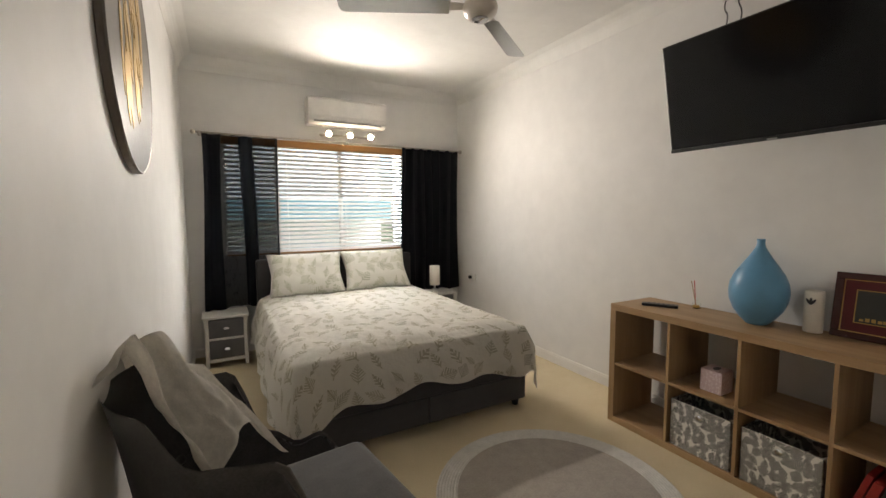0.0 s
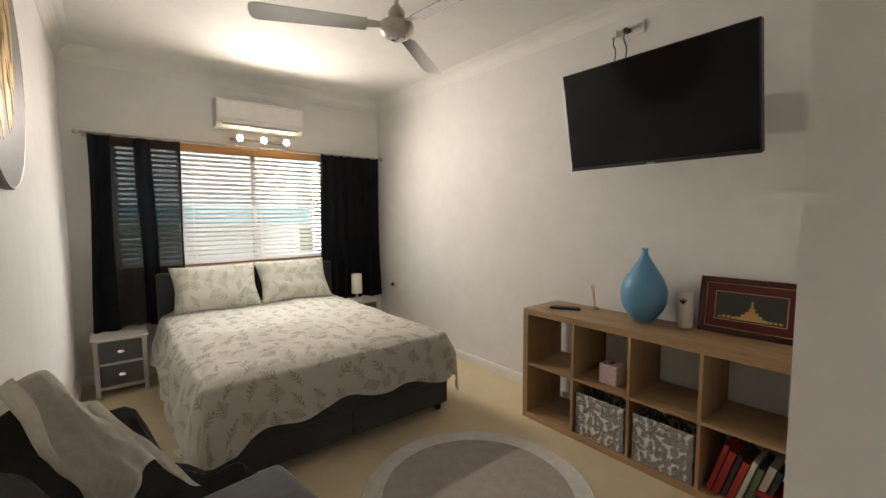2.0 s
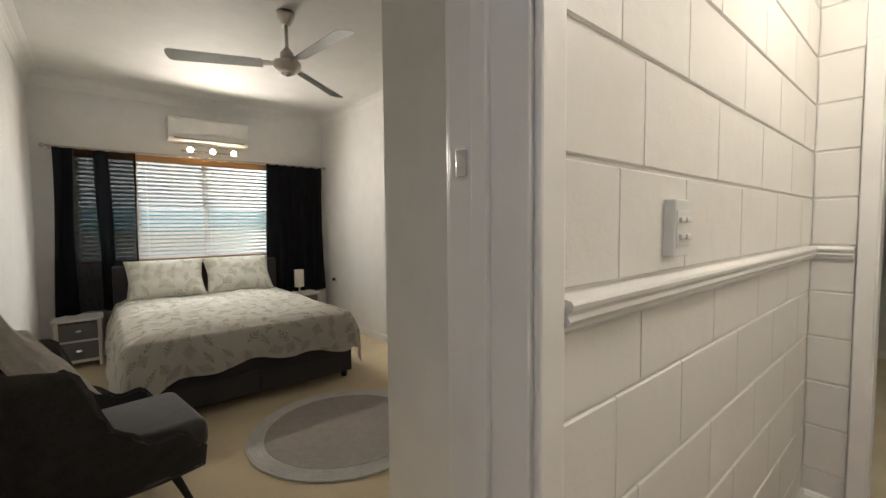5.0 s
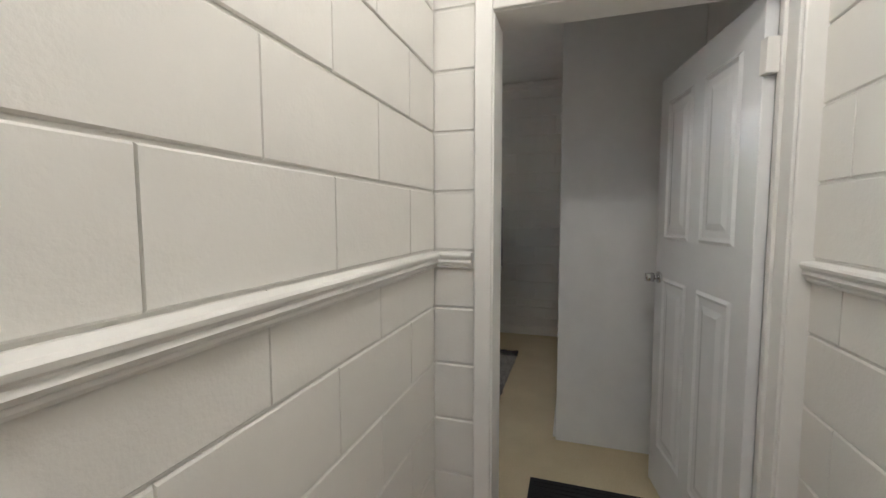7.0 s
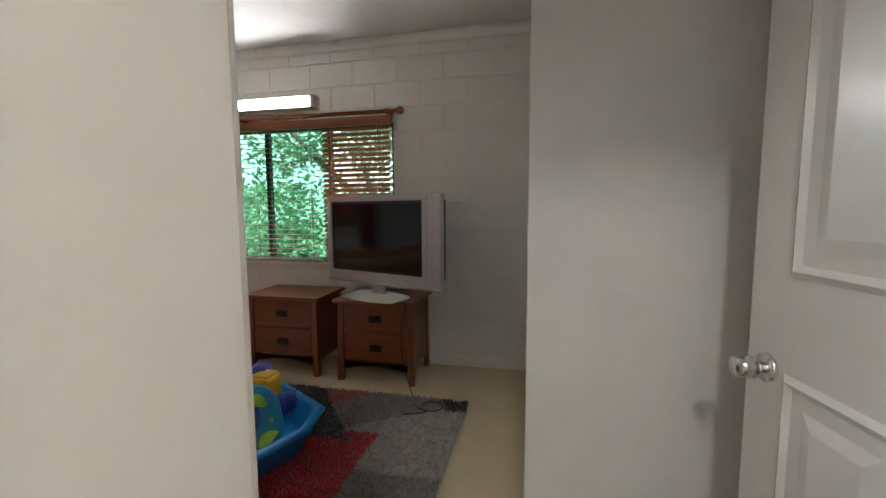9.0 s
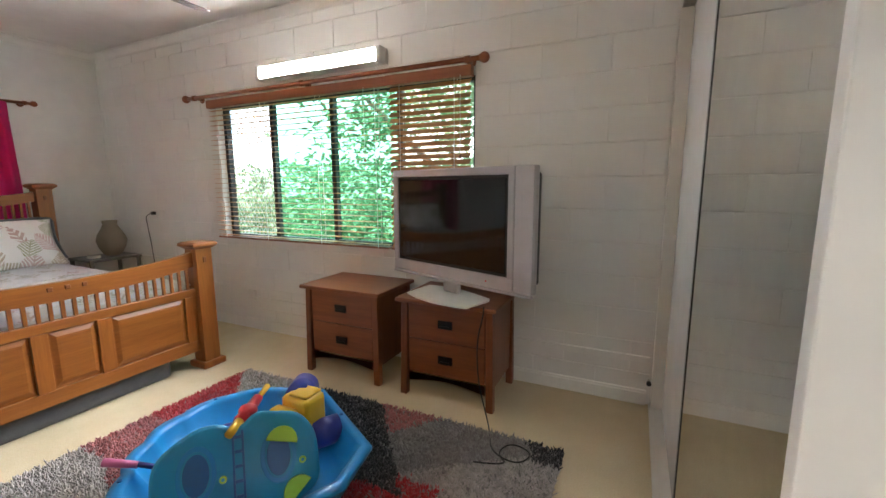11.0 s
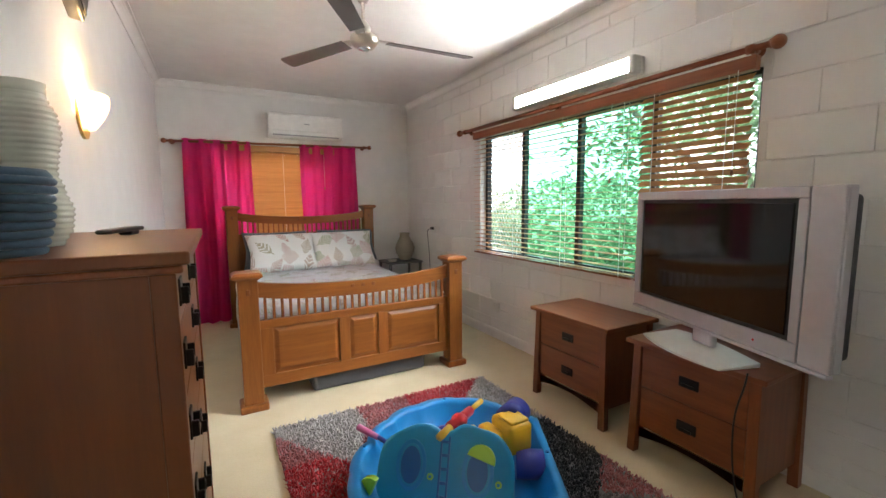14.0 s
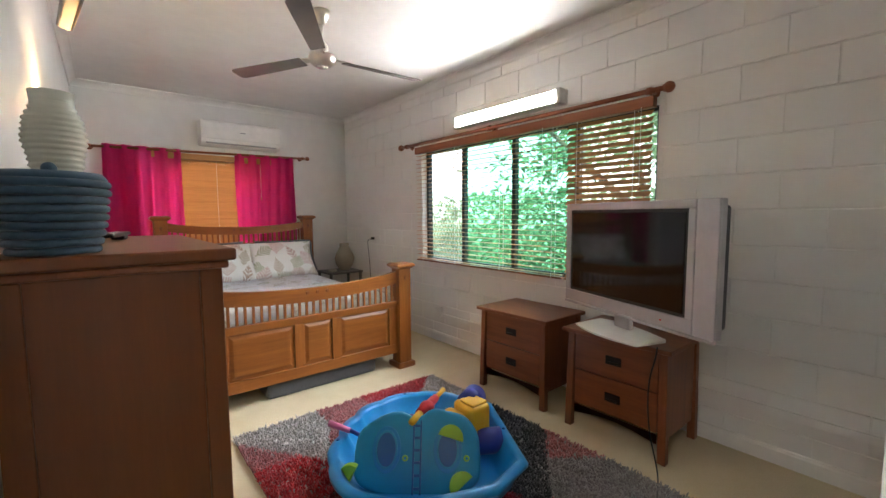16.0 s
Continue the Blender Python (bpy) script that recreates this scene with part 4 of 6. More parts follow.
def ceiling_fan(name, label, x, y, ang, radius, drop, mats, width=0.115):
    t = thing(name, x, y, CEIL, label, "ceiling fan")
    part("canopy", lathe([(0.02, -0.085), (0.03, -0.08), (0.055, -0.03), (0.062, 0.0)], 28), "brushed_steel", t, "", True)
    part("downrod", rod((0, 0, -0.08), (0, 0, -drop + 0.12), 0.012), "brushed_steel", t, "", True)
    part("collar", lathe([(0.045, -drop + 0.03), (0.045, -drop + 0.08), (0.03, -drop + 0.10), (0.014, -drop + 0.12)], 24), "brushed_steel", t, "", True)
    part("motor", lathe([(0.02, -drop - 0.055), (0.06, -drop - 0.05), (0.085, -drop - 0.025), (0.092, -drop), (0.088, -drop + 0.02), (0.05, -drop + 0.035)], 32), "brushed_steel", t, "", True)
    part("cap", lathe([(0.005, -drop - 0.068), (0.03, -drop - 0.064), (0.045, -drop - 0.054)], 24), "chrome", t, "", True)
    for i in range(3):
        a = ang + 120 * i
        m = pose(0, 0, -drop, 0, 0, a) @ pose(0, 0, 0.0, 12, 0, 0)
        w0, w1 = width * 0.42, width * 0.55
        out = [(0.16, -w0), (radius - 0.03, -w1), (radius - 0.008, -w1 + 0.012), (radius, -w1 + 0.04), (radius, w1 - 0.04), (radius - 0.008, w1 - 0.012), (radius - 0.03, w1), (0.16, w0)]
        bl = part("blade", plate(out, 0.005, m, None, 0.0015), mats[i], t)
        part("blade_iron", plate([(0.06, -0.02), (0.20, -0.03), (0.21, 0.0), (0.20, 0.03), (0.06, 0.02)], 0.006, m @ pose(0, 0, 0.0052)), "brushed_steel", bl)
    return t


ceiling_fan("ceiling_fan", "brushed steel three-blade ceiling fan, standing still", 1.234, 1.853, 36.8, 0.728, 0.352, ("blade_bare", "blade_bare", "blade_bare"))
ceiling_fan("ceiling_fan", "steel ceiling fan with dark and rosy reflecting blades", 4.29, 1.66, -2, 0.80, 0.31, ("blade_grey", "blade_grey", "blade_grey"))
hl = thing("hall_lamp", 1.65, -1.25, CEIL, "round frosted ceiling lamp of the hallway", "ceiling lamp")
part("rim", lathe([(0.16, -0.02), (0.165, -0.018), (0.165, -0.001), (0.15, -0.001)], 32), "brushed_steel", hl, "", True)
part("rose", lathe([(0.03, -0.20), (0.05, -0.17), (0.05, -0.001)], 20), "hall_glow", hl, "glowing lamp rose", True)
tube = thing("tube_light", 5.866, 1.38, 2.27, "lit fluorescent batten with a white diffuser above the window", "tube light")
loose(tube, "tray", box(5.835, 5.859, 0.765, 1.995, 2.215, 2.325, 0.004), "white_plastic")
loose(tube, "housing", box(5.779, 5.8345, 0.811, 1.949, 2.226, 2.314, 0.010, 3), "white_plastic", "white moulded housing")
loose(tube, "diffuser", box(5.772, 5.7785, 0.812, 1.948, 2.230, 2.310, 0.002), "tube_glow", "glowing white diffuser")
# Lips added to keep the diffuser's light off the wall and near ceiling.
for zz in (2.213, 2.3125):
    loose(tube, "lip", box(5.757, 5.8348, 0.812, 1.948, zz, zz + 0.0145, 0.004), "white_plastic")
for yy in (0.765, 1.951):
    loose(tube, "end_cap", box(5.755, 5.8349, yy, yy + 0.044, 2.211, 2.329, 0.012), "alu")
sco = thing("wall_sconce", 2.88, 1.42, 1.82, "lit frosted half-bowl wall sconce in a brass rim", "wall lamp")
own = bmesh.new()
N = 14
rings = []
for j in range(8):
    z = -0.075 + 0.15 * j / 7
    r = 0.115 * math.sin(math.pi * (0.12 + 0.42 * j / 7))
    rings.append([own.verts.new((0.012 + r * 0.8 * math.cos(math.pi * (i / N - 0.5)), r * math.sin(math.pi * (i / N - 0.5)), z)) for i in range(N + 1)])
for a, b in zip(rings, rings[1:]):
    for i in range(N):
        own.faces.new((a[i], a[i + 1], b[i + 1], b[i]))
bmesh.ops.solidify(own, geom=own.faces[:], thickness=0.004)
part("bowl", own, "sconce_glow", sco, "frosted glowing glass bowl", True)
part("back_plate", plate([(0.09 * math.sin(a), -0.02 + 0.10 * math.cos(a)) for a in [2 * math.pi * i / 28 for i in range(28)]], 0.012, pose(0, 0, 0, 90, 0, 90)), "gilt", sco, "brass back plate")

# ---- first bedroom: the rest ----
rug = thing("round_rug", 1.36, 1.36, 0.002, "round grey rug with a white border ring on the carpet", "rug")
part("field", lathe([(0.001, 0.0), (0.48, 0.0), (0.483, 0.006), (0.48, 0.011), (0.001, 0.012)], 72), "rug_grey", rug)
for i in range(7):
    r = 0.49 + 0.0145 * i
    part("braid_ring", lathe([(r - 0.0065, 0.0), (r + 0.0065, 0.0), (r + 0.0075, 0.006), (r + 0.004, 0.012), (r - 0.004, 0.012), (r - 0.0075, 0.006)], 96), "rug_white", rug, "", True)

tv = thing("television", 2.16, 0.94, 1.68, "black flat television tilted down on a wall bracket", "television")
mtv = pose(2.215, 1.415, 1.672, 0, 0, -90) @ pose(0, 0, 0, 12.5, 0, 0)
for nm, bm, mt in (("casing", box(0, 0.95, 0.0, 0.045, 0, 0.555, 0.006), "black_plastic"), ("bezel", box(0.001, 0.949, -0.004, 0.002, 0.001, 0.018, 0.001), "black_plastic"), ("screen", box(0.008, 0.942, -0.003, 0.002, 0.020, 0.548), "tv_glass"), ("badge", box(0.455, 0.495, -0.009, -0.002, 0.0, 0.010, 0.002), "ac_grille"), ("mount", box(0.35, 0.60, 0.045, 0.13, 0.12, 0.44, 0.01), "black_iron")):
    ob = part(nm, bm, mt, tv)
    ob.matrix_parent_inverse = tv.matrix_world.inverted() @ mtv
arm = loose(tv, "wall_arm", box(2.30, 2.598, 0.86, 1.02, 1.86, 2.02, 0.01), "black_iron")
so = thing("wall_socket", 2.60, 1.25, 2.56, "white double wall socket above the television", "socket")
part("plate", box(-0.012, -0.0005, -0.075, 0.075, -0.04, 0.04, 0.003), "white_plastic", so)
part("plug", rod((-0.012, 0.03, 0), (-0.045, 0.03, -0.005), 0.018), "black_plastic", so)
part("plug", box(-0.04, -0.012, 0.09, 0.13, -0.02, 0.02, 0.004), "white_plastic", so)


def cable(name, label, pts, r, mat="black_plastic"):
    cu = bpy.data.curves.new(name, "CURVE")
    cu.dimensions, cu.bevel_depth, cu.bevel_resolution = "3D", r, 2
    sp = cu.splines.new("NURBS")
    sp.points.add(len(pts) - 1)
    for p, q in zip(sp.points, pts):
        p.co = (*q, 1)
    sp.use_endpoint_u, sp.order_u = True, 3
    cu.materials.append(MATS[mat])
    return tagged(new(name, cu), label, "cable")


cable("cable", "black power cable behind the television", [(2.555, 1.28, 2.555), (2.52, 1.28, 2.50), (2.55, 1.25, 2.42), (2.35, 1.20, 2.20)], 0.004)
cable("cable", "black aerial cable behind the television", [(2.575, 1.36, 2.55), (2.56, 1.37, 2.50), (2.56, 1.33, 2.44), (2.35, 1.26, 2.20)], 0.004)

shelf = thing("cube_shelf", 2.39, 1.0, 0, "oak-look cube shelf with eight open compartments", "shelf")
SY0, SY1, SX0, SX1, SH = 0.26, 1.755, 2.175, 2.565, 0.77
T = 0.040
loose(shelf, "top", box(SX0, SX1, SY0, SY1, SH - T, SH, 0.002), "oak")
loose(shelf, "bottom", box(SX0, SX1, SY0 + T, SY1 - T, 0, T, 0.002), "oak")
loose(shelf, "side", box(SX0, SX1, SY0, SY0 + T, 0, SH - T, 0.002), "oak_upright")
loose(shelf, "side", box(SX0, SX1, SY1 - T, SY1, 0, SH - T, 0.002), "oak_upright")
cell = (SY1 - SY0 - 2 * T - 3 * 0.016) / 4
CY = [SY1 - T - cell * (i + 0.5) - 0.016 * i for i in range(4)]
for i in range(3):
    yy = SY1 - T - cell * (i + 1) - 0.016 * i
    loose(shelf, "divider", box(SX0 + 0.003, SX1, yy - 0.016, yy, T, SH - T, 0.001), "oak_upright")
for yy in CY:
    loose(shelf, "shelf_board", box(SX0 + 0.004, SX1, yy - cell / 2, yy + cell / 2, SH / 2 - 0.008, SH / 2 + 0.008, 0.001), "oak")


def storage_bin(x, y, z, w, d, h):
    t = thing("storage_bin", x, y, z, "fabric storage bin with black and white flower print", "storage box", "bins in the shelf")
    for nm, q in (("front", (-d / 2, -d / 2 + 0.006, -w / 2, w / 2, 0, h)), ("back", (d / 2 - 0.006, d / 2, -w / 2, w / 2, 0, h)), ("side", (-d / 2, d / 2, -w / 2, -w / 2 + 0.006, 0, h)), ("side", (-d / 2, d / 2, w / 2 - 0.006, w / 2, 0, h)), ("base", (-d / 2, d / 2, -w / 2, w / 2, 0, 0.006))):
        bm = box(*q, 0.002, 1)
        bm.normal_update()
        part(nm, box_uv(bm), "bin_print", t)
    part("eyelet", rod((-d / 2 - 0.004, 0, h - 0.05), (-d / 2 + 0.002, 0, h - 0.05), 0.014, sides=20), "chrome", t, "metal eyelet", True)
    return t


for i in (1, 2):
    storage_bin(2.355, CY[i], T, cell - 0.03, 0.33, 0.265)
bx = thing("tissue_box", 2.30, CY[1] - 0.02, SH / 2 + 0.008, "pink dotted cube tissue box on the shelf", "tissue box")
bm = box(-0.055, 0.055, -0.055, 0.055, 0, 0.12, 0.004)
bm.normal_update()
part("carton", box_uv(bm), "pink_dots", bx)
part("slot", plate([(0.03 * math.cos(a), 0.015 * math.sin(a)) for a in [2 * math.pi * i / 16 for i in range(16)]], 0.001, pose(0, 0, 0.1201)), "book_dark", bx)
rng = random.Random(4)
yy = CY[3] + cell / 2 - 0.012
for i, (mt, th, hh) in enumerate((("book_red", 0.022, 0.27), ("book_red", 0.03, 0.25), ("book_dark", 0.02, 0.24), ("book_red", 0.028, 0.22), ("book_white", 0.02, 0.24), ("book_green", 0.024, 0.21), ("book_white", 0.03, 0.23), ("book_dark", 0.02, 0.22))):
    b = thing("book", 2.33, yy, T, "worn hardback book leaning in the shelf", "book", "books in the shelf")
    b.matrix_world = pose(2.34, yy - 0.004, T + 0.001, 16, 0, 0) @ pose(0, -th, th * 0.0, 0, 0, 0)
    d0 = -0.10 + rng.uniform(-0.02, 0.02)
    part("cover", box(d0, d0 + 0.19, 0, th, 0.0, hh, 0.003), mt, b)
    part("pages", box(d0 + 0.008, d0 + 0.194, 0.003, th - 0.003, 0.004, hh - 0.004), "book_white", b)
    yy -= th + 0.006
bs = thing("book", 2.34, CY[3] - 0.09, T, "small stack of books lying in the shelf", "book")
for i, mt in enumerate(("book_dark", "book_dark", "book_red")):
    part("volume", box(-0.09, 0.08, -0.05, 0.05, 0.03 * i, 0.03 * i + 0.028, 0.003), mt, bs)

va = thing("vase", 2.43, 1.055, SH, "turquoise teardrop vase with a narrow neck", "vase")
prof = [(0.045, 0.0), (0.05, 0.004), (0.075, 0.03), (0.107, 0.075), (0.125, 0.125), (0.13, 0.17), (0.124, 0.215), (0.105, 0.262), (0.078, 0.305), (0.052, 0.345), (0.032, 0.378), (0.021, 0.40), (0.017, 0.42), (0.019, 0.437), (0.0165, 0.44), (0.013, 0.43), (0.012, 0.40)]
part("body", lathe(prof, 44), "blue_glaze", va, "", True)
ca = thing("candle", 2.49, 0.845, SH, "white pillar candle with a dark leaf motif", "candle")
part("wax", lathe([(0.036, 0.0), (0.038, 0.003), (0.038, 0.197), (0.035, 0.2), (0.012, 0.192)], 32), "wax_white", ca, "", True)
for a in (-32, 0, 32):
    part("motif", plate([(0, 0), (0.006, 0.014), (0.004, 0.03), (0, 0.036), (-0.004, 0.03), (-0.006, 0.014)], 0.0012, pose(-0.0388, 0, 0.135, 90, 0, -90) @ pose(0, 0, 0, 0, 0, a)), "book_dark", ca)
pf = thing("picture_frame", 2.52, 0.56, SH, "maroon framed gold temple picture leaning on the wall", "picture frame")
mpf = pose(2.50, 0.785, SH, 0, 0, -88) @ pose(0, 0, 0, -9, 0, 0)


def hung(parent, m, name, bm, mat, label=""):
    ob = part(name, bm, mat, parent, label)
    ob.matrix_parent_inverse = parent.matrix_world.inverted() @ m
    return ob


FW, FH = 0.46, 0.30
for q in ((0, FW, 0, 0.03), (0, FW, FH - 0.03, FH), (0, 0.03, 0.03, FH - 0.03), (FW - 0.03, FW, 0.03, FH - 0.03)):
    hung(pf, mpf, "frame_side", box(q[0], q[1], -0.012, 0.012, q[2], q[3], 0.004), "frame_maroon")
hung(pf, mpf, "mat", box(0.03, FW - 0.03, 0.0, 0.004, 0.03, FH - 0.03), "mat_red", "red mount")
for q in ((0.03, FW - 0.03, 0.03, 0.034), (0.03, FW - 0.03, FH - 0.034, FH - 0.03), (0.03, 0.034, 0.034, FH - 0.034), (FW - 0.034, FW - 0.03, 0.034, FH - 0.034), (0.078, FW - 0.078, 0.074, 0.078), (0.078, FW - 0.078, FH - 0.078, FH - 0.074), (0.074, 0.078, 0.074, FH - 0.074), (FW - 0.078, FW - 0.074, 0.074, FH - 0.074)):
    hung(pf, mpf, "gilt_line", box(q[0], q[1], -0.003, 0.002, q[2], q[3]), "gilt")
hung(pf, mpf, "print", box(0.078, FW - 0.078, -0.002, 0.002, 0.078, FH - 0.078), "night_print", "dark night picture")
own = bmesh.new()
for cx, hw, h0, h1 in ((0.24, 0.07, 0.085, 0.10), (0.24, 0.045, 0.10, 0.115), (0.24, 0.028, 0.115, 0.13), (0.24, 0.014, 0.13, 0.15), (0.24, 0.005, 0.15, 0.185)):
    box(cx - hw, cx + hw, -0.0035, -0.001, h0, h1, bm=own)
for i in range(14):
    cx = 0.10 + 0.02 * i
    box(cx - 0.007, cx + 0.007, -0.0032, -0.001, 0.085, 0.095 + 0.02 * abs(wob(i * 1.7, 3)), bm=own)
hung(pf, mpf, "temple", own, "gilt", "gold temple silhouette")
df = thing("reed_diffuser", 2.51, 1.41, SH, "small glass reed diffuser with two sticks", "diffuser")
part("bottle", lathe([(0.024, 0.0), (0.026, 0.004), (0.022, 0.03), (0.010, 0.045), (0.010, 0.055)], 20), "glass", df, "", True)
part("oil", lathe([(0.018, 0.003), (0.019, 0.012), (0.015, 0.018)], 16), "gilt", df)
part("reed", rod((0.0, 0, 0.01), (0.0, 0.035, 0.16), 0.0025, sides=8), "oak", df)
part("reed", rod((0.0, 0.004, 0.01), (0.004, 0.02, 0.165), 0.0025, sides=8), "toy_red", df)
rm = thing("remote_control", 2.36, 1.545, SH, "slim black remote control on the shelf", "remote control", turn=30)
part("case", box(-0.025, 0.025, -0.10, 0.10, 0.0, 0.017, 0.006), "black_plastic", rm)
for i in range(6):
    part("button", box(-0.014, 0.014, -0.08 + 0.026 * i, -0.066 + 0.026 * i, 0.0165, 0.0195, 0.001), "book_dark", rm)

dc = thing("wall_disc", -0.28, 1.9, 1.85, "round bronze wall art with gold foil patches", "wall art")
mdc = pose(-0.278, 1.86, 1.93, 0, 90, 0)
hung(dc, mdc, "rim", lathe([(0.37, 0.0), (0.43, 0.0), (0.431, 0.003), (0.431, 0.020), (0.427, 0.026), (0.42, 0.024)], 72), "disc_rim", "dark bronze rim")
hung(dc, mdc, "face", lathe([(0.001, 0.012), (0.419, 0.012), (0.421, 0.018), (0.419, 0.022), (0.001, 0.024)], 72), "disc_beige")
for i in range(26):
    a, r = rng.uniform(0, 6.28), 0.33 * math.sqrt(rng.uniform(0, 1))
    cx, cy, h, w = r * math.cos(a) * 0.8 - 0.05, r * math.sin(a) * 0.8, rng.uniform(0.05, 0.16), rng.uniform(0.012, 0.035)
    foil = plate([(cx - h, cy), (cx - h * 0.5, cy + w), (cx + h * 0.4, cy + w * 0.8), (cx + h, cy + w * 0.2), (cx + h * 0.6, cy - w * 0.7), (cx - h * 0.4, cy - w)], 0.0012, pose(0, 0, 0.0241 + 0.00006 * i))
    hung(dc, mdc, "foil", foil, "gilt", "gold foil patch" if i == 0 else "")

# armchair and its throw
ARM = (0.09, 1.29, 0.0, 0, 0, 8)
chair = thing("armchair", *ARM[:3], "charcoal tweed armchair with high wrapped back and low wavy arms", "armchair", turn=ARM[5])


def ease(a, b, f):
    f = min(1.0, max(0.0, f))
    return a + (b - a) * f * f * (3 - 2 * f)


def rim(k):
    """Height of the shell's top edge: a high back that sinks into a low arm with one dip."""
    if k < 0.28:
        return 0.91
    if k < 0.42:
        return ease(0.91, 0.80, (k - 0.28) / 0.14)
    if k < 0.56:
        return ease(0.80, 0.785, (k - 0.42) / 0.14)
    if k < 0.69:
        return ease(0.785, 0.51, (k - 0.56) / 0.13)
    if k < 0.80:
        return ease(0.51, 0.43, (k - 0.69) / 0.11)
    if k < 0.89:
        return ease(0.43, 0.445, (k - 0.80) / 0.09)
    return ease(0.445, 0.33, (k - 0.89) / 0.11)


def shell(u, v):
    s = (u - 0.5) * 2
    side, k = math.copysign(1, s), abs(s)
    if k < 0.40:
        a = k / 0.40
        x, y = -0.30 + 0.12 * a ** 2.6, side * 0.28 * a
    else:
        a = (k - 0.40) / 0.60
        x, y = -0.18 + 0.57 * a, side * (0.28 + 0.06 * math.sin(math.pi * min(1, a * 0.8)))
    lean = 0.08 * v * v * max(0.0, 1 - k * 1.3)
    return (x - lean, y * (0.94 + 0.12 * v), 0.22 + (rim(k) - 0.22) * v)


bm = sheet(72, 14, shell, 0.06)
bmesh.ops.bevel(bm, geom=[e for e in bm.edges if e.calc_face_angle(0.0) > 1.0], offset=0.02, segments=3, affect="EDGES")
part("backrest", bm, "grey_tweed", chair, "", True)
part("seat", box(-0.22, 0.43, -0.265, 0.265, 0.27, 0.42, 0.05, 4), "grey_tweed", chair, "", True)
part("seat_frame", box(-0.22, 0.36, -0.25, 0.25, 0.20, 0.275, 0.015), "grey_tweed", chair)
for sx, sy in ((1, 1), (1, -1), (-1, 1), (-1, -1)):
    part("leg", rod((sx * 0.22 + 0.06, sy * 0.19, 0.205), (sx * 0.30 + 0.06, sy * 0.26, 0.0), 0.02, 0.011, 14), "black_iron", chair)
for yy in (-0.12, 0.12):
    part("button", ball((-0.215, yy, 0.62), 0.014), "grey_tweed", chair)


def throw(u, v):
    """A fleece laid along the back's rim and the far side, folded over it inwards."""
    s = -0.10 + 0.52 * u
    p = Vector(shell(0.5 + s / 2, 1.0))
    inward = Vector((0.10 - p.x, -p.y, 0)).normalized()
    q = (v - 0.30) / 0.70
    fold = 0.018 * math.sin(11 * u + 3 * v) + 0.03 * wob(4 * u, 3 * v, 3) + 0.008 * wob(14 * u, 12 * v, 1)
    if q < 0:
        back = -q / 0.43
        return tuple(p - inward * (0.075 - 0.06 * (1 - min(1, back * 3))) + Vector((0, 0, 0.045 * (1 - back) - 0.13 * back)))
    up = 0.05 + 0.09 * math.sin(math.pi * min(1, q * 2.2)) * max(0.0, 1 - u * 0.9)
    drop = (0.40 + 0.06 * math.sin(7 * u)) * max(0.0, q - 0.22)
    return tuple(p + inward * (0.015 + 0.20 * q + fold * 0.6) + Vector((0.14 * q * u, 0, up - drop + fold * 0.7)))


tb = link_mesh("throw_blanket", sheet(60, 44, throw, 0.03), "fleece", True)
tb.matrix_world = pose(*ARM)
tagged(tb, "cream fleece throw hung over the armchair back", "blanket")

# ---- hallway things ----
mat = thing("door_mat", 3.06, -1.29, 0.001, "black ribbed rubber mat inside the doorway", "mat")
part("pad", box(-0.19, 0.19, -0.31, 0.31, 0.0, 0.009, 0.003), "rubber_black", mat)
for i in range(12):
    part("rib", box(-0.175 + 0.03 * i, -0.160 + 0.03 * i, -0.295, 0.295, 0.008, 0.012, 0.001, 1), "rubber_black", mat)
sw = thing("light_switch", 1.093, -0.70, 1.29, "white four-gang light switch on the block wall", "light switch")
part("plate", box(-0.036, 0.036, -0.021, 0.004, -0.058, 0.058, 0.004), "white_plastic", sw)
part("cover", box(-0.031, 0.031, -0.024, -0.0205, -0.035, 0.035, 0.001), "white_plastic", sw)
for sx in (-0.015, 0.015):
    for sz in (-0.017, 0.017):
        part("rocker", box(sx - 0.011, sx + 0.011, -0.030, -0.0235, sz - 0.005, sz + 0.005, 0.002), "white_plastic", sw)

# ---- second bedroom: wooden bed ----
bed2 = thing("wooden_bed", 4.33, 3.1, 0, "honey timber bed with square posts and panelled footboard", "bed")


def post(x, y, h, s=0.062):
    p = loose(bed2, "post", box(x - s, x + s, y - s, y + s, 0.0, h - 0.05, 0.005), "honey_upright")
    loose(p, "plinth", box(x - s - 0.028, x + s + 0.028, y - s - 0.028, y + s + 0.028, 0, 0.05, 0.012), "honey_upright").matrix_parent_inverse = Matrix()
    own = bmesh.new()
    lv = []
    for r, z in ((s + 0.002, h - 0.055), (s + 0.012, h - 0.045), (s + 0.03, h - 0.032), (s + 0.03, h - 0.016), (s + 0.012, h - 0.003), (s - 0.02, h)):
        lv.append([own.verts.new((x + a * r, y + b * r, z)) for a, b in ((-1, -1), (1, -1), (1, 1), (-1, 1))])
    for a, b in zip(lv, lv[1:]):
        for i in range(4):
            own.faces.new((a[i], a[(i + 1) % 4], b[(i + 1) % 4], b[i]))
    own.faces.new(lv[0][::-1])
    own.faces.new(lv[-1])
    loose(p, "cap", own, "honey_wood").matrix_parent_inverse = Matrix()
    loose(p, "peg", box(x - 0.012, x + 0.012, y - s - 0.006, y - s + 0.002, h - 0.155, h - 0.115, 0.003), "cherry_upright").matrix_parent_inverse = Matrix()
    return p


FX0, FX1, FY, HY = 3.535, 5.125, 1.985, 4.20
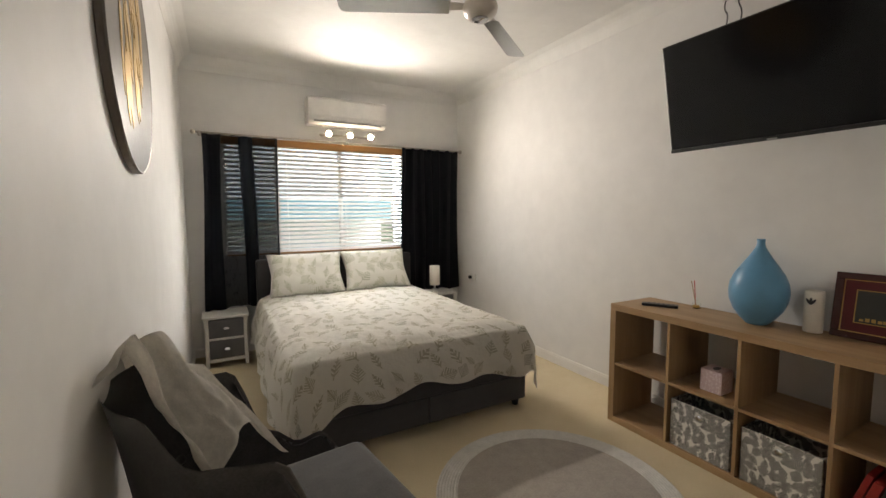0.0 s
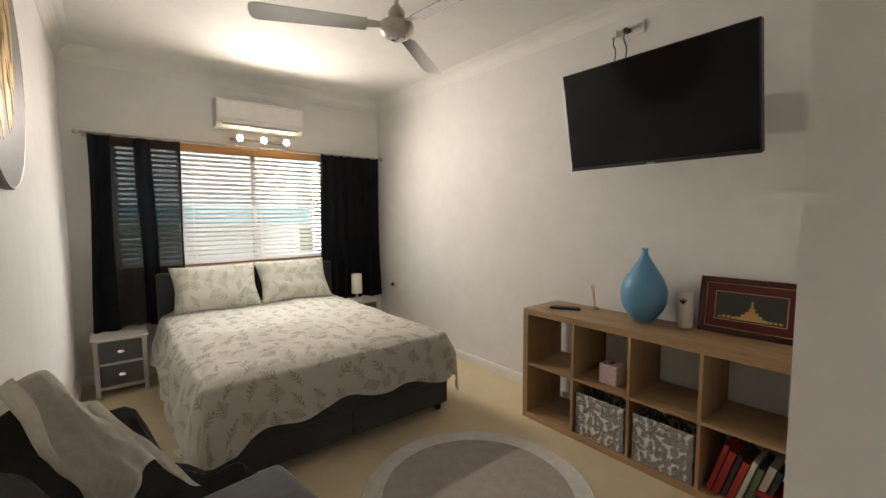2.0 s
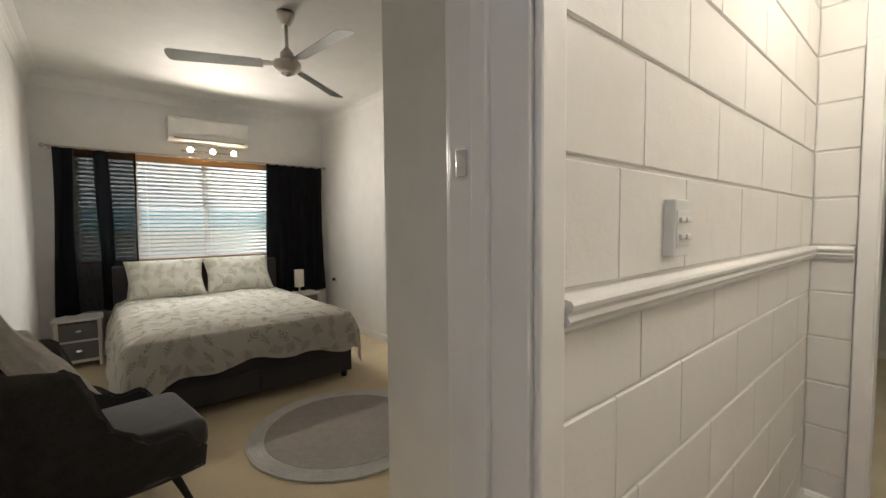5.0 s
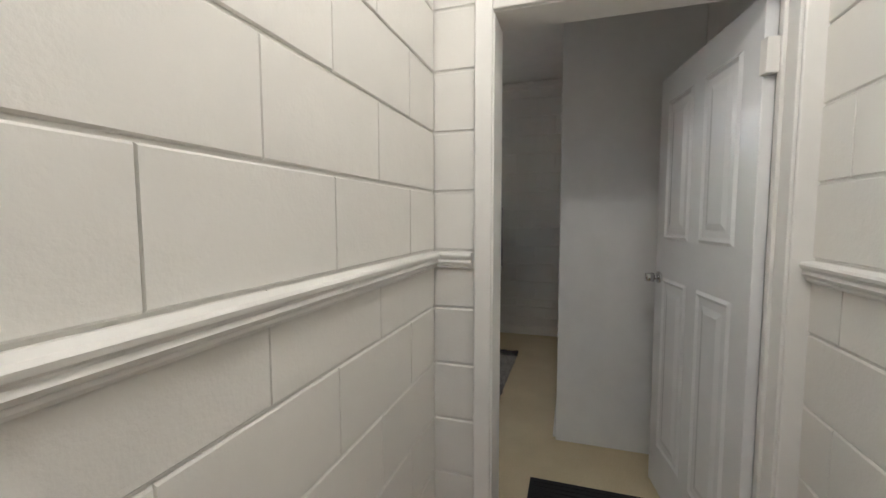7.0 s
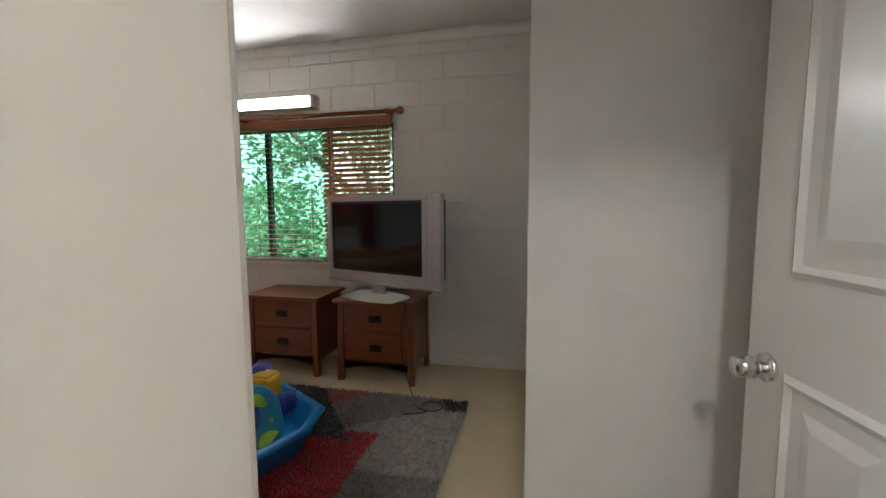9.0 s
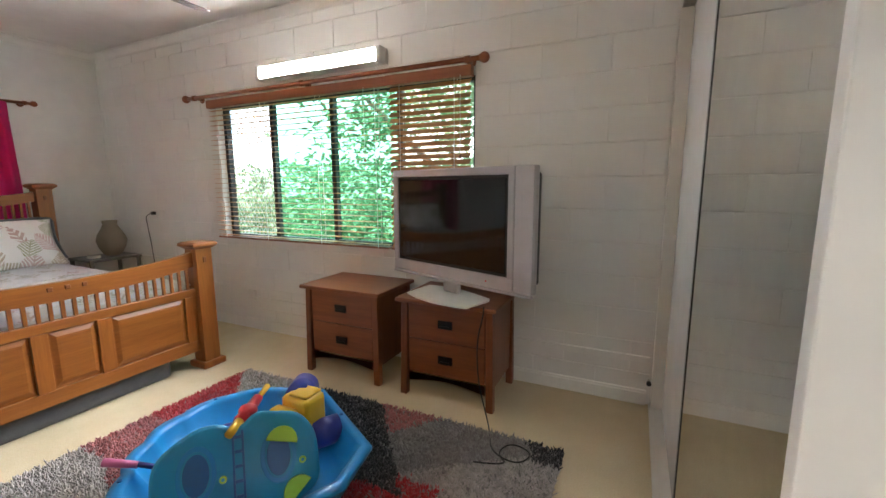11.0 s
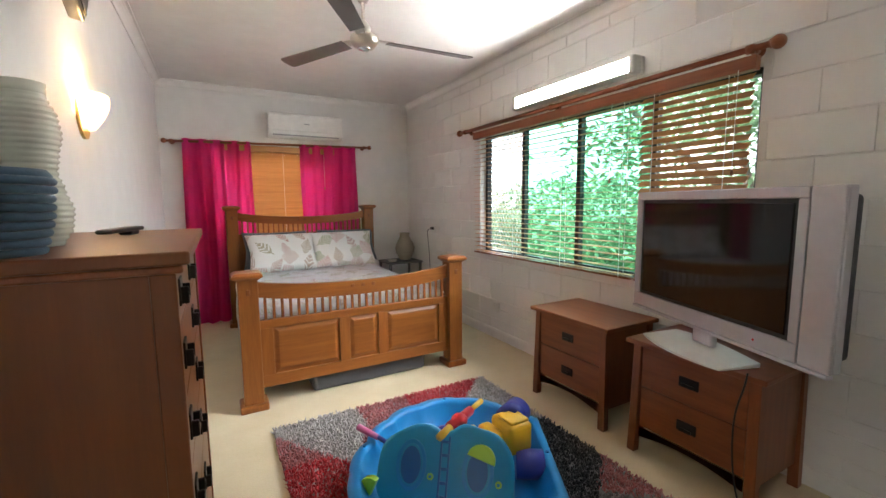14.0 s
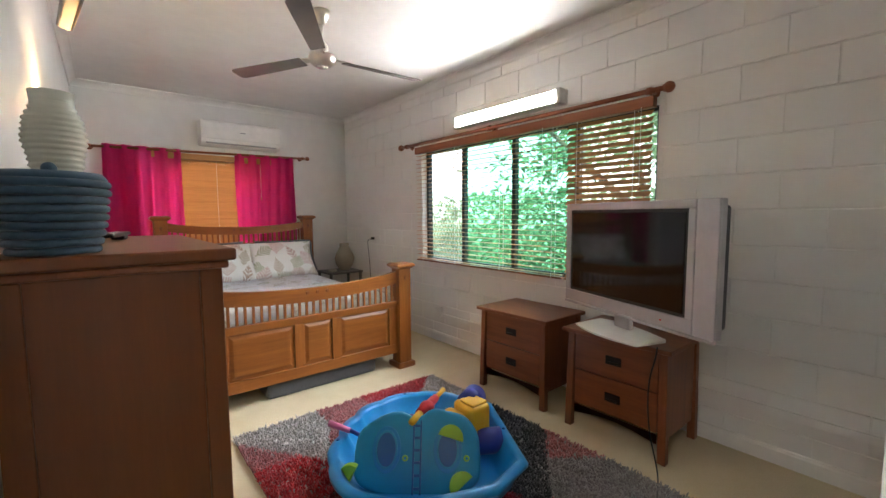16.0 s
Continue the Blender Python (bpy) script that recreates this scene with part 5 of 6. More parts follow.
for px in (FX0, FX1):
    post(px, FY, 0.955)
    post(px, HY, 1.385)


def board(y, zpost, panels, rail_mid, rail_thick, z_low, z_panel, z_spin):
    x0, x1 = FX0 + 0.06, FX1 - 0.06
    n = 24

    def curve(f):
        return zpost - 0.075 - (zpost - 0.075 - rail_mid) * (1 - (2 * f - 1) ** 2) ** 0.8
    own = bmesh.new()
    cols = []
    for i in range(n + 1):
        f = i / n
        x, zt = x0 + (x1 - x0) * f, curve(f)
        cols.append([own.verts.new((x, y + dy, zt + dz)) for dy, dz in ((-0.02, 0), (0.02, 0), (0.02, -rail_thick), (-0.02, -rail_thick))])
    for a, b in zip(cols, cols[1:]):
        for i in range(4):
            own.faces.new((a[i], a[(i + 1) % 4], b[(i + 1) % 4], b[i]))
    own.faces.new(cols[0])
    own.faces.new(cols[-1][::-1])
    loose(bed2, "top_rail", own, "honey_wood")
    loose(bed2, "middle_rail", box(x0, x1, y - 0.022, y + 0.022, z_panel, z_spin, 0.004), "honey_wood")
    k = 26
    for i in range(k):
        f = (i + 0.8) / (k + 0.6)
        x = x0 + (x1 - x0) * f
        loose(bed2, "spindle", box(x - 0.009, x + 0.009, y - 0.009, y + 0.009, z_spin - 0.004, curve(f) - rail_thick + 0.012, 0.001, 1), "honey_upright")
    xm = (x0 + x1) / 2
    for dx in (-0.08, 0.0, 0.08):
        loose(bed2, "peg", box(xm + dx - 0.013, xm + dx + 0.013, y - 0.028, y - 0.018, rail_mid - 0.045, rail_mid - 0.02, 0.004), "cherry_upright")
    if panels:
        loose(bed2, "bottom_rail", box(x0, x1, y - 0.022, y + 0.022, z_low, z_low + 0.085, 0.004), "honey_wood")
        loose(bed2, "backing", box(x0, x1, y - 0.004, y + 0.012, z_low + 0.08, z_panel + 0.005), "honey_wood")
        xs = [x0, x0 + 0.085, xm - 0.19, xm - 0.115, xm + 0.115, xm + 0.19, x1 - 0.085, x1]
        for a, b in ((xs[0], xs[1]), (xs[2], xs[3]), (xs[4], xs[5]), (xs[6], xs[7])):
            loose(bed2, "stile", box(a, b, y - 0.0218, y + 0.0218, z_low + 0.084, z_panel + 0.001, 0.003), "honey_upright")
        for a, b in ((xs[1], xs[2]), (xs[3], xs[4]), (xs[5], xs[6])):
            own = bmesh.new()
            lv = []
            for inset, up in ((0.002, 0.005), (0.012, 0.007), (0.035, 0.017), (0.05, 0.018)):
                lv.append([own.verts.new(c) for c in ((a + inset, y - up, z_low + 0.087 + inset), (b - inset, y - up, z_low + 0.087 + inset), (b - inset, y - up, z_panel - inset), (a + inset, y - up, z_panel - inset))])
            for p, q in zip(lv, lv[1:]):
                for i in range(4):
                    own.faces.new((p[i], p[(i + 1) % 4], q[(i + 1) % 4], q[i]))
            own.faces.new(lv[-1])
            loose(bed2, "panel", own, "honey_wood")


board(FY, 0.955, True, 0.822, 0.105, 0.135, 0.555, 0.612)
board(HY, 1.385, False, 1.25, 0.09, 0, 0.85, 1.06)
loose(bed2, "head_panel", box(FX0 + 0.06, FX1 - 0.06, HY - 0.012, HY + 0.012, 0.3, 0.852, 0.003), "honey_wood")
for px in (FX0 + 0.02, FX1 - 0.02):
    loose(bed2, "side_rail", box(px - 0.018, px + 0.018, FY + 0.06, HY - 0.06, 0.17, 0.36, 0.004), "cherry_wood")
solid("mattress", box(3.585, 5.075, 2.03, 4.17, 0.30, 0.625, 0.05, 3), "trim_white", "white mattress in the timber bed", "mattress")
bm = drape(3.57, 5.09, 2.02, 4.12, 0.665, lambda v: 0.42, lambda v: 0.22, lambda u: 0.02, 7.0, 0.05, 0.012)
solid("quilt", bm, "floral_quilt", "white quilt with faint pink flower print", "quilt", smooth=True)
for i, (px, a) in enumerate(((4.03, 3), (4.72, -3))):
    pillow("pillow", "white pillow with pink protea flower print", "floral_pillow", 0.76, 0.50, 0.18, pose(px, 3.93, 0.855, 54, 0, a), i * 3 + 11.0)
for px in (3.98, 4.82):
    pillow("pillow", "dark grey pillow behind the flowered ones", "dark_sheet", 0.72, 0.44, 0.14, pose(px, 4.08, 0.88, 66, 0, 0), px)
bb = thing("storage_bag", 4.40, 2.4, 0, "dark grey fabric storage bag under the bed", "storage bag")
part("bag", box(-0.46, 0.47, -0.39, 0.5, 0, 0.165, 0.03, 3), "bag_grey", bb)
nb = thing("side_table", 5.52, 4.12, 0, "small dark side table beside the bed", "side table")
part("top", box(-0.2, 0.28, -0.18, 0.24, 0.60, 0.625, 0.004), "ns_grey", nb)
for sx in (-0.18, 0.25):
    for sy in (-0.16, 0.21):
        part("leg", box(sx - 0.015, sx + 0.015, sy - 0.015, sy + 0.015, 0, 0.6, 0.002), "ns_grey", nb)
sv = thing("stone_vase", 5.64, 4.17, 0.625, "rough carved stone-coloured vase on the side table", "vase")
part("body", lathe([(0.06, 0.0), (0.085, 0.02), (0.12, 0.09), (0.135, 0.16), (0.12, 0.22), (0.08, 0.29), (0.062, 0.33), (0.07, 0.37), (0.06, 0.37), (0.052, 0.33)], 28), "stone_vase", sv, "", True)
so = thing("wall_socket", 5.866, 3.64, 1.07, "white wall socket with a black plug and lead", "socket")
part("plate", box(-0.012, -0.0005, -0.075, 0.075, -0.04, 0.04, 0.003), "white_plastic", so)
part("plug", box(-0.05, -0.012, 0.06, 0.10, -0.015, 0.02, 0.006), "black_plastic", so)
cable("cable", "black lead hanging from the wall socket", [(5.82, 3.72, 1.07), (5.80, 3.80, 1.06), (5.84, 3.86, 0.95), (5.85, 3.84, 0.75), (5.84, 3.80, 0.5)], 0.004)
so = thing("wall_socket", 5.866, 2.33, 0.33, "white wall socket at the end of the cable duct", "socket")
part("plate", box(-0.04, -0.0005, -0.045, 0.045, -0.05, 0.05, 0.006), "white_plastic", so)
du = thing("cable_duct", 5.866, 0.6, 0.29, "white painted cable duct along the block wall", "cable duct")
part("duct", box(-0.022, -0.001, -1.66, 1.68, -0.022, 0.022, 0.003), "block_white", du)
solid("vase_saucer", lathe([(0.05, 0.0), (0.06, 0.012), (0.058, 0.03), (0.03, 0.034)], 20, None, (5.42, 4.08, 0.625)), "cream_glaze", "small pale bowl on the side table", "bowl", smooth=True)


def bedside(x0, x1, y0, y1, h, label):
    """A chest with two drawers facing -x."""
    t = thing("bedside_chest", (x0 + x1) / 2, (y0 + y1) / 2, 0, label, "nightstand", "matching chests under the window")
    a, b, c, d = x0 - t.location.x, x1 - t.location.x, y0 - t.location.y, y1 - t.location.y
    part("top", box(a, b, c, d, h - 0.026, h, 0.005), "cherry_wood", t)
    a2, b2, c2, d2 = a + 0.03, b - 0.015, c + 0.03, d - 0.03
    for sy, (p, q) in ((-1, (c2, c2 + 0.045)), (1, (d2 - 0.045, d2))):
        for fx in (0, 1):
            xx = (a2, a2 + 0.045) if fx == 0 else (b2 - 0.045, b2)
            own = box(xx[0], xx[1], p, q, 0.0, h - 0.026, 0.003)
            for v in own.verts:
                if v.co.z < 0.1:
                    v.co.y += sy * 0.012 * (1 - v.co.z / 0.1)
                    v.co.x += -0.012 * (1 - v.co.z / 0.1) if fx == 0 else 0.0
            part("leg", own, "cherry_upright", t)
        ym = (p + q) / 2
        part("side_panel", box(a2 + 0.04, b2 - 0.04, ym - 0.012, ym + 0.012, 0.12, h - 0.026), "cherry_upright", t)
    part("back", box(b2 - 0.03, b2 - 0.015, c2 + 0.04, d2 - 0.04, 0.12, h - 0.026), "cherry_wood", t)
    own = bmesh.new()
    n = 12
    lo = [own.verts.new((a2 + 0.008, c2 + 0.045 + (d2 - c2 - 0.09) * i / n, 0.095 + 0.035 * math.sin(math.pi * i / n))) for i in range(n + 1)]
    hi = [own.verts.new((a2 + 0.008, v.co.y, 0.155)) for v in lo]
    for i in range(n):
        own.faces.new((lo[i], lo[i + 1], hi[i + 1], hi[i]))
    bmesh.ops.solidify(own, geom=own.faces[:], thickness=-0.02)
    part("apron", own, "cherry_wood", t)
    zz = [0.158, 0.158 + (h - 0.19) * 0.5, h - 0.032]
    for z0, z1 in zip(zz, zz[1:]):
        dr = part("drawer", box(a2 + 0.006, b2 - 0.06, c2 + 0.048, d2 - 0.048, z0 + 0.003, z1 - 0.003, 0.003), "cherry_wood", t)
        zm = (z0 + z1) / 2
        bmh = box(a2 - 0.002, a2 + 0.007, -0.048, 0.048, zm - 0.026, zm + 0.026, 0.003)
        hd = part("pull_plate", bmh, "black_iron", dr, "black iron pull plate")
        loose_h = box(a2 - 0.018, a2 - 0.004, -0.03, 0.03, zm - 0.02, zm - 0.004, 0.004)
        join(hd_bm := bmesh.new(), loose_h)
        part("bail", hd_bm, "black_iron", dr, "black iron bail")
    return t


bedside(5.345, 5.835, 0.56, 1.235, 0.65, "cherry-stained two-drawer bedside chest against the block wall")
bedside(5.335, 5.835, -0.245, 0.425, 0.65, "cherry-stained two-drawer chest carrying the silver television")

tv2 = thing("old_television", 5.45, 0.09, 0.65, "bulky silver television on a curved stand", "television")
mt2 = pose(5.625, 0.595, 0.775, 0, 0, -109.5)
TW, TH = 1.12, 0.675
SP = 0.115
hung(tv2, mt2, "casing", box(0.0, TW, 0.012, 0.05, 0.0, TH, 0.006), "silver_plastic")
own = box(0.03, TW - 0.012, 0.05, 0.10, 0.04, TH - 0.03, 0.02, 3)
hung(tv2, mt2, "back", own, "book_dark", "dark rear housing")
for q in ((0.0, TW - SP - 0.004, TH - 0.045, TH), (0.0, TW - SP - 0.004, 0.0, 0.075), (0.0, 0.045, 0.075, TH - 0.045), (TW - SP - 0.044, TW - SP - 0.004, 0.075, TH - 0.045)):
    hung(tv2, mt2, "bezel", box(q[0], q[1], -0.004, 0.0118, q[2], q[3], 0.005), "silver_plastic")
hung(tv2, mt2, "speaker_panel", box(TW - SP, TW, -0.004, 0.0118, 0.0, TH, 0.005), "silver_plastic", "silver speaker panel")
hung(tv2, mt2, "screen_surround", box(0.045, TW - SP - 0.044, 0.006, 0.0115, 0.075, TH - 0.045), "black_plastic")
hung(tv2, mt2, "screen", box(0.062, TW - SP - 0.061, 0.001, 0.0105, 0.092, TH - 0.062, 0.004), "crt_glass", "dark glossy screen")
hung(tv2, mt2, "lower_lip", box(0.0, TW, -0.012, 0.02, -0.018, -0.001, 0.006), "silver_plastic")
hung(tv2, mt2, "led", rod((TW - 0.30, -0.006, 0.035), (TW - 0.30, 0.0, 0.035), 0.005), "toy_red")
own = bmesh.new()
n = 16
rows = []
for dy, dz in ((-0.10, 0.0), (-0.10, 0.012), (0.11, 0.036), (0.11, 0.0)):
    rows.append([own.verts.new((0.24 + 0.52 * i / n, dy - 0.05 * (1 - (2 * i / n - 1) ** 2) * (1 if dy < 0 else 0), -0.123 + dz * (0.55 + 0.45 * math.sin(math.pi * i / n)))) for i in range(n + 1)])
for a, b in zip(rows, rows[1:] + rows[:1]):
    for i in range(n):
        own.faces.new((a[i], a[i + 1], b[i + 1], b[i]))
own.faces.new([r[0] for r in rows])
own.faces.new([r[-1] for r in rows][::-1])
hung(tv2, mt2, "stand", own, "white_plastic", "pale curved stand")
hung(tv2, mt2, "neck", box(0.44, 0.57, 0.03, 0.07, -0.10, 0.01, 0.015), "silver_plastic")
cable("cable", "black power lead trailing from chest to rug", [(5.34, -0.17, 0.66), (5.325, -0.175, 0.62), (5.33, -0.13, 0.45), (5.31, -0.15, 0.2), (5.29, -0.21, 0.03), (5.15, -0.28, 0.012), (4.95, -0.35, 0.05), (4.90, -0.50, 0.055), (5.02, -0.55, 0.055), (5.06, -0.42, 0.055), (4.94, -0.38, 0.058), (4.88, -0.47, 0.055), (4.84, -0.30, 0.055)], 0.004)

# wardrobe with mirrored sliding doors
wr = thing("wardrobe", 4.75, -1.45, 0, "built-in white wardrobe with sliding mirror doors", "wardrobe")
loose(wr, "end_panel", box(3.66, 3.69, -1.775, -1.085, 0, CEIL - 0.001, 0.003), "wall_white")
loose(wr, "pelmet", box(3.69, 5.86, -1.24, -1.09, 2.30, CEIL - 0.001, 0.003), "wall_white")
loose(wr, "top_track", box(3.69, 5.86, -1.238, -1.085, 2.26, 2.299, 0.003), "alu")
loose(wr, "bottom_track", box(3.69, 5.86, -1.225, -1.066, 0.001, 0.018, 0.004), "trim_white", "white floor track")
for yy in (-1.205, -1.150, -1.092):
    loose(wr, "track_rib", box(3.69, 5.86, yy - 0.004, yy + 0.004, 0.017, 0.026, 0.001, 1), "trim_white")
loose(wr, "back_door", box(4.6, 5.785, -1.158, -1.138, 0.027, 2.255, 0.003), "door_white")
loose(wr, "side_stile", box(5.79, 5.859, -1.22, -1.075, 0.019, 2.258, 0.004), "trim_white")
md = loose(wr, "mirror_door", box(3.70, 4.642, -1.125, -1.106, 0.027, 2.255, 0.002), "black_plastic", "mirrored sliding door")
loose(wr, "mirror", box(3.70, 4.634, -1.1055, -1.1025, 0.03, 2.252), "mirror", "clear mirror pane")
loose(wr, "seal_strip", box(4.635, 4.662, -1.123, -1.100, 0.027, 2.255, 0.002), "black_plastic", "black edge seal")
ds = thing("door_stopper", 5.862, -1.06, 0.16, "small dark metal door stop on the wall", "door stop")
part("stem", rod((0, 0, 0), (-0.04, 0, 0), 0.010), "brushed_steel", ds)
part("buffer", rod((-0.04, 0, 0), (-0.055, 0, 0), 0.014), "black_plastic", ds)

# tallboy and the things on it
tb2 = thing("chest_of_drawers", 3.1, 0.45, 0, "tall honey timber chest of drawers with iron pulls", "dresser")
DX0, DX1, DY0, DY1, DH = 2.885, 3.295, 0.05, 1.0, 1.30
loose(tb2, "top", box(DX0, DX1 + 0.03, DY0 - 0.03, DY1 + 0.03, DH - 0.03, DH, 0.006), "dresser_wood")
loose(tb2, "cornice", box(DX0, DX1 + 0.015, DY0 - 0.015, DY1 + 0.015, DH - 0.05, DH - 0.0305, 0.006), "cherry_wood")
for yy in (DY0, DY1 - 0.025):
    loose(tb2, "side", box(DX0 + 0.03, DX1 - 0.04, yy + 0.004, yy + 0.021, 0.05, DH - 0.05), "dresser_wood")
    for xx in (DX0, DX1 - 0.05):
        loose(tb2, "post", box(xx, xx + 0.05, yy - 0.006, yy + 0.031, 0, DH - 0.05, 0.004), "dresser_wood")
loose(tb2, "back", box(DX0 + 0.002, DX0 + 0.02, DY0 + 0.03, DY1 - 0.03, 0.05, DH - 0.05), "cherry_wood")
zz = [0.10, 0.33, 0.54, 0.735, 0.925, 1.11, 1.245]
for z0, z1 in zip(zz, zz[1:]):
    dr = loose(tb2, "drawer", box(DX0 + 0.05, DX1 - 0.006, DY0 + 0.034, DY1 - 0.034, z0 + 0.003, z1 - 0.003, 0.004), "dresser_wood")
    for yy in (DY0 + 0.13, DY1 - 0.42):
        zm = (z0 + z1) / 2 + 0.01
        bm = box(DX1 - 0.0065, DX1 + 0.0, yy - 0.034, yy + 0.034, zm - 0.034, zm + 0.034, 0.003)
        box(DX1 + 0.004, DX1 + 0.016, yy - 0.03, yy + 0.03, zm - 0.03, zm - 0.016, 0.004, 2, bm)
        for s in (-0.027, 0.027):
            box(DX1 - 0.002, DX1 + 0.016, yy + s - 0.005, yy + s + 0.005, zm - 0.028, zm + 0.014, 0.002, 1, bm)
        h = loose(dr, "pull", bm, "black_iron", "black iron drop pull")
        h.matrix_parent_inverse = Matrix()
loose(tb2, "plinth", box(DX0 + 0.02, DX1 - 0.02, DY0 + 0.02, DY1 - 0.02, 0.0, 0.095), "cherry_wood")
gv = thing("gourd_vase", 2.985, 0.375, DH, "tall cream ribbed gourd-shaped ceramic vase", "vase")
key = [(0.0, 0.070), (0.05, 0.098), (0.10, 0.105), (0.16, 0.085), (0.205, 0.07), (0.25, 0.078), (0.31, 0.092), (0.36, 0.085), (0.41, 0.062), (0.445, 0.05)]
prof = []
for i in range(90):
    z = 0.445 * i / 89
    for (z0, r0), (z1, r1) in zip(key, key[1:]):
        if z0 <= z <= z1:
            f = (z - z0) / (z1 - z0)
            f = f * f * (3 - 2 * f)
            prof.append(((r0 + (r1 - r0) * f) * 0.71 + (0.0028 * math.sin(z * 2 * math.pi / 0.0165) if 0.01 < z < 0.41 else 0), z))
            break
prof += [(0.046, 0.445), (0.042, 0.40)]
part("body", lathe([(r, z * 0.90) for r, z in prof], 44), "cream_glaze", gv, "", True)
bk = thing("rope_basket", 2.985, 0.135, DH, "dark blue coiled rope basket with a lid", "basket")
for i in range(9):
    z, r = 0.008 + 0.0180 * i, 0.072 + 0.020 * math.sin(min(1.0, i / 6) * math.pi / 2) if i < 7 else 0.096
    own = bmesh.new()
    ring = []
    for j in range(44):
        a = 2 * math.pi * j / 44
        ring.append([own.verts.new(((r + 0.009 * math.cos(b)) * math.cos(a), (r + 0.009 * math.cos(b)) * math.sin(a), z + 0.009 * math.sin(b))) for b in [2 * math.pi * q / 8 for q in range(8)]])
    for j in range(44):
        for q in range(8):
            own.faces.new((ring[j][q], ring[(j + 1) % 44][q], ring[(j + 1) % 44][(q + 1) % 8], ring[j][(q + 1) % 8]))
    part("coil", own, "blue_rope", bk, "", True)
part("lid", lathe([(0.095, 0.154), (0.099, 0.164), (0.090, 0.176), (0.02, 0.180)], 44), "blue_rope", bk, "", True)
part("knob", ball((0, 0, 0.186), 0.014), "blue_rope", bk)
rm = thing("remote_control", 3.10, 0.71, DH, "long black remote control on the chest", "remote control", turn=-12)
part("case", box(-0.022, 0.022, -0.13, 0.13, 0.012, 0.026, 0.006), "black_plastic", rm)
part("battery_bulge", box(-0.02, 0.02, 0.02, 0.09, 0.0, 0.016, 0.006), "black_plastic", rm)
for i in range(7):
    part("button", box(-0.012, 0.012, -0.11 + 0.026 * i, -0.098 + 0.026 * i, 0.0255, 0.028, 0.001, 1), "ac_grille", rm)
tv3 = thing("wall_television", 2.96, 0.75, 2.1, "small black television on a wall bracket over the chest", "television")
mt3 = pose(3.10, 0.275, 2.03, 0, 0, 97) @ pose(0, 0, 0, 10, 0, 0)
hung(tv3, mt3, "casing", box(0.0, 0.62, 0.0, 0.045, 0, 0.38, 0.008), "black_plastic")
hung(tv3, mt3, "screen", box(0.012, 0.608, -0.003, 0.002, 0.02, 0.368), "tv_glass")
hung(tv3, mt3, "rear", box(0.15, 0.47, 0.045, 0.075, 0.08, 0.30, 0.01), "ac_grille")
loose(tv3, "bracket", box(2.881, 2.99, 0.52, 0.66, 2.15, 2.29, 0.008), "black_iron")

# shaggy rug
RX0, RX1, RY0, RY1 = 3.61, 5.155, -0.67, 1.585
srug = thing("shag_rug", (RX0 + RX1) / 2, (RY0 + RY1) / 2, 0, "shaggy rug patched in red, grey, pink and black", "rug")
loose(srug, "backing", box(RX0, RX1, RY0, RY1, 0.001, 0.014, 0.004), "shag_grey")
SH_NAMES = ["shag_red", "shag_pink", "shag_grey", "shag_light", "shag_black"]


def patch(x, y):
    """Which colour of pile grows at a place: large slanted patches."""
    u, v = (x - RX0) / (RX1 - RX0), (y - RY0) / (RY1 - RY0)
    if v > 0.68 and u > 0.98 - (1.0 - v) * 1.6 and u > 0.70:
        return 3
    if u > 0.60 and v > 0.48 - (1 - u) * 0.55 and v < 0.68 + (1 - u) * 0.5:
        return 4
    if u < 0.34 and v > 0.95 - u * 0.98 and v > 0.70 + (u - 0.2) * 1.4:
        return 3
    if v > 0.80 and u < 0.56:
        return 1
    if v > 0.70:
        return 0 if u > 0.5 or u < 0.25 else 2
    if u > 0.84 and v > 0.30 + (1 - u) * 0.6:
        return 1
    if u < 0.67 and v > 0.20:
        return 0
    if u > 0.90 and v < 0.055 + (u - 0.9) * 0.3:
        return 4
    return 3 if v < 0.30 - (u - 0.68) * 1.0 and u > 0.45 else 2


rng = random.Random(9)
verts, faces, mats = [], [], []
for i in range(42000):
    x, y = rng.uniform(RX0, RX1), rng.uniform(RY0, RY1)
    m = patch(x + rng.gauss(0, 0.006), y + rng.gauss(0, 0.006))
    h, w, a = rng.uniform(0.016, 0.030), rng.uniform(0.004, 0.007), rng.uniform(0, 6.28)
    ox, oy = rng.gauss(0, 0.012), rng.gauss(0, 0.012)
    k = len(verts)
    for q in range(3):
        b = a + q * 2.094
        verts.append((x + w * math.cos(b), y + w * math.sin(b), 0.010))
    for q in range(3):
        b = a + q * 2.094
        verts.append((x + ox * 0.6 + w * 0.8 * math.cos(b), y + oy * 0.6 + w * 0.8 * math.sin(b), 0.010 + h * 0.7))
    verts.append((x + ox, y + oy, 0.010 + h))
    for q in range(3):
        faces += [(k + q, k + (q + 1) % 3, k + 3 + (q + 1) % 3, k + 3 + q), (k + 3 + q, k + 3 + (q + 1) % 3, k + 6)]
        mats += [m, m]
me = bpy.data.meshes.new("pile")
me.from_pydata(verts, [], faces)
for nm in SH_NAMES:
    me.materials.append(MATS[nm])
me.polygons.foreach_set("material_index", mats)
me.polygons.foreach_set("use_smooth", [True] * len(mats))
pile = new("pile", me)
pile.parent = srug
pile.matrix_parent_inverse = srug.matrix_world.inverted()
tagged(pile, "deep shaggy pile", kind="stuff")

# toy water table folded into a tub
toy = thing("toy_tub", 4.25, 0.40, 0.03, "blue plastic sand and water tub with a folded lid", "toy", turn=-40.5)
TUB_C = (-0.03, 0.20)


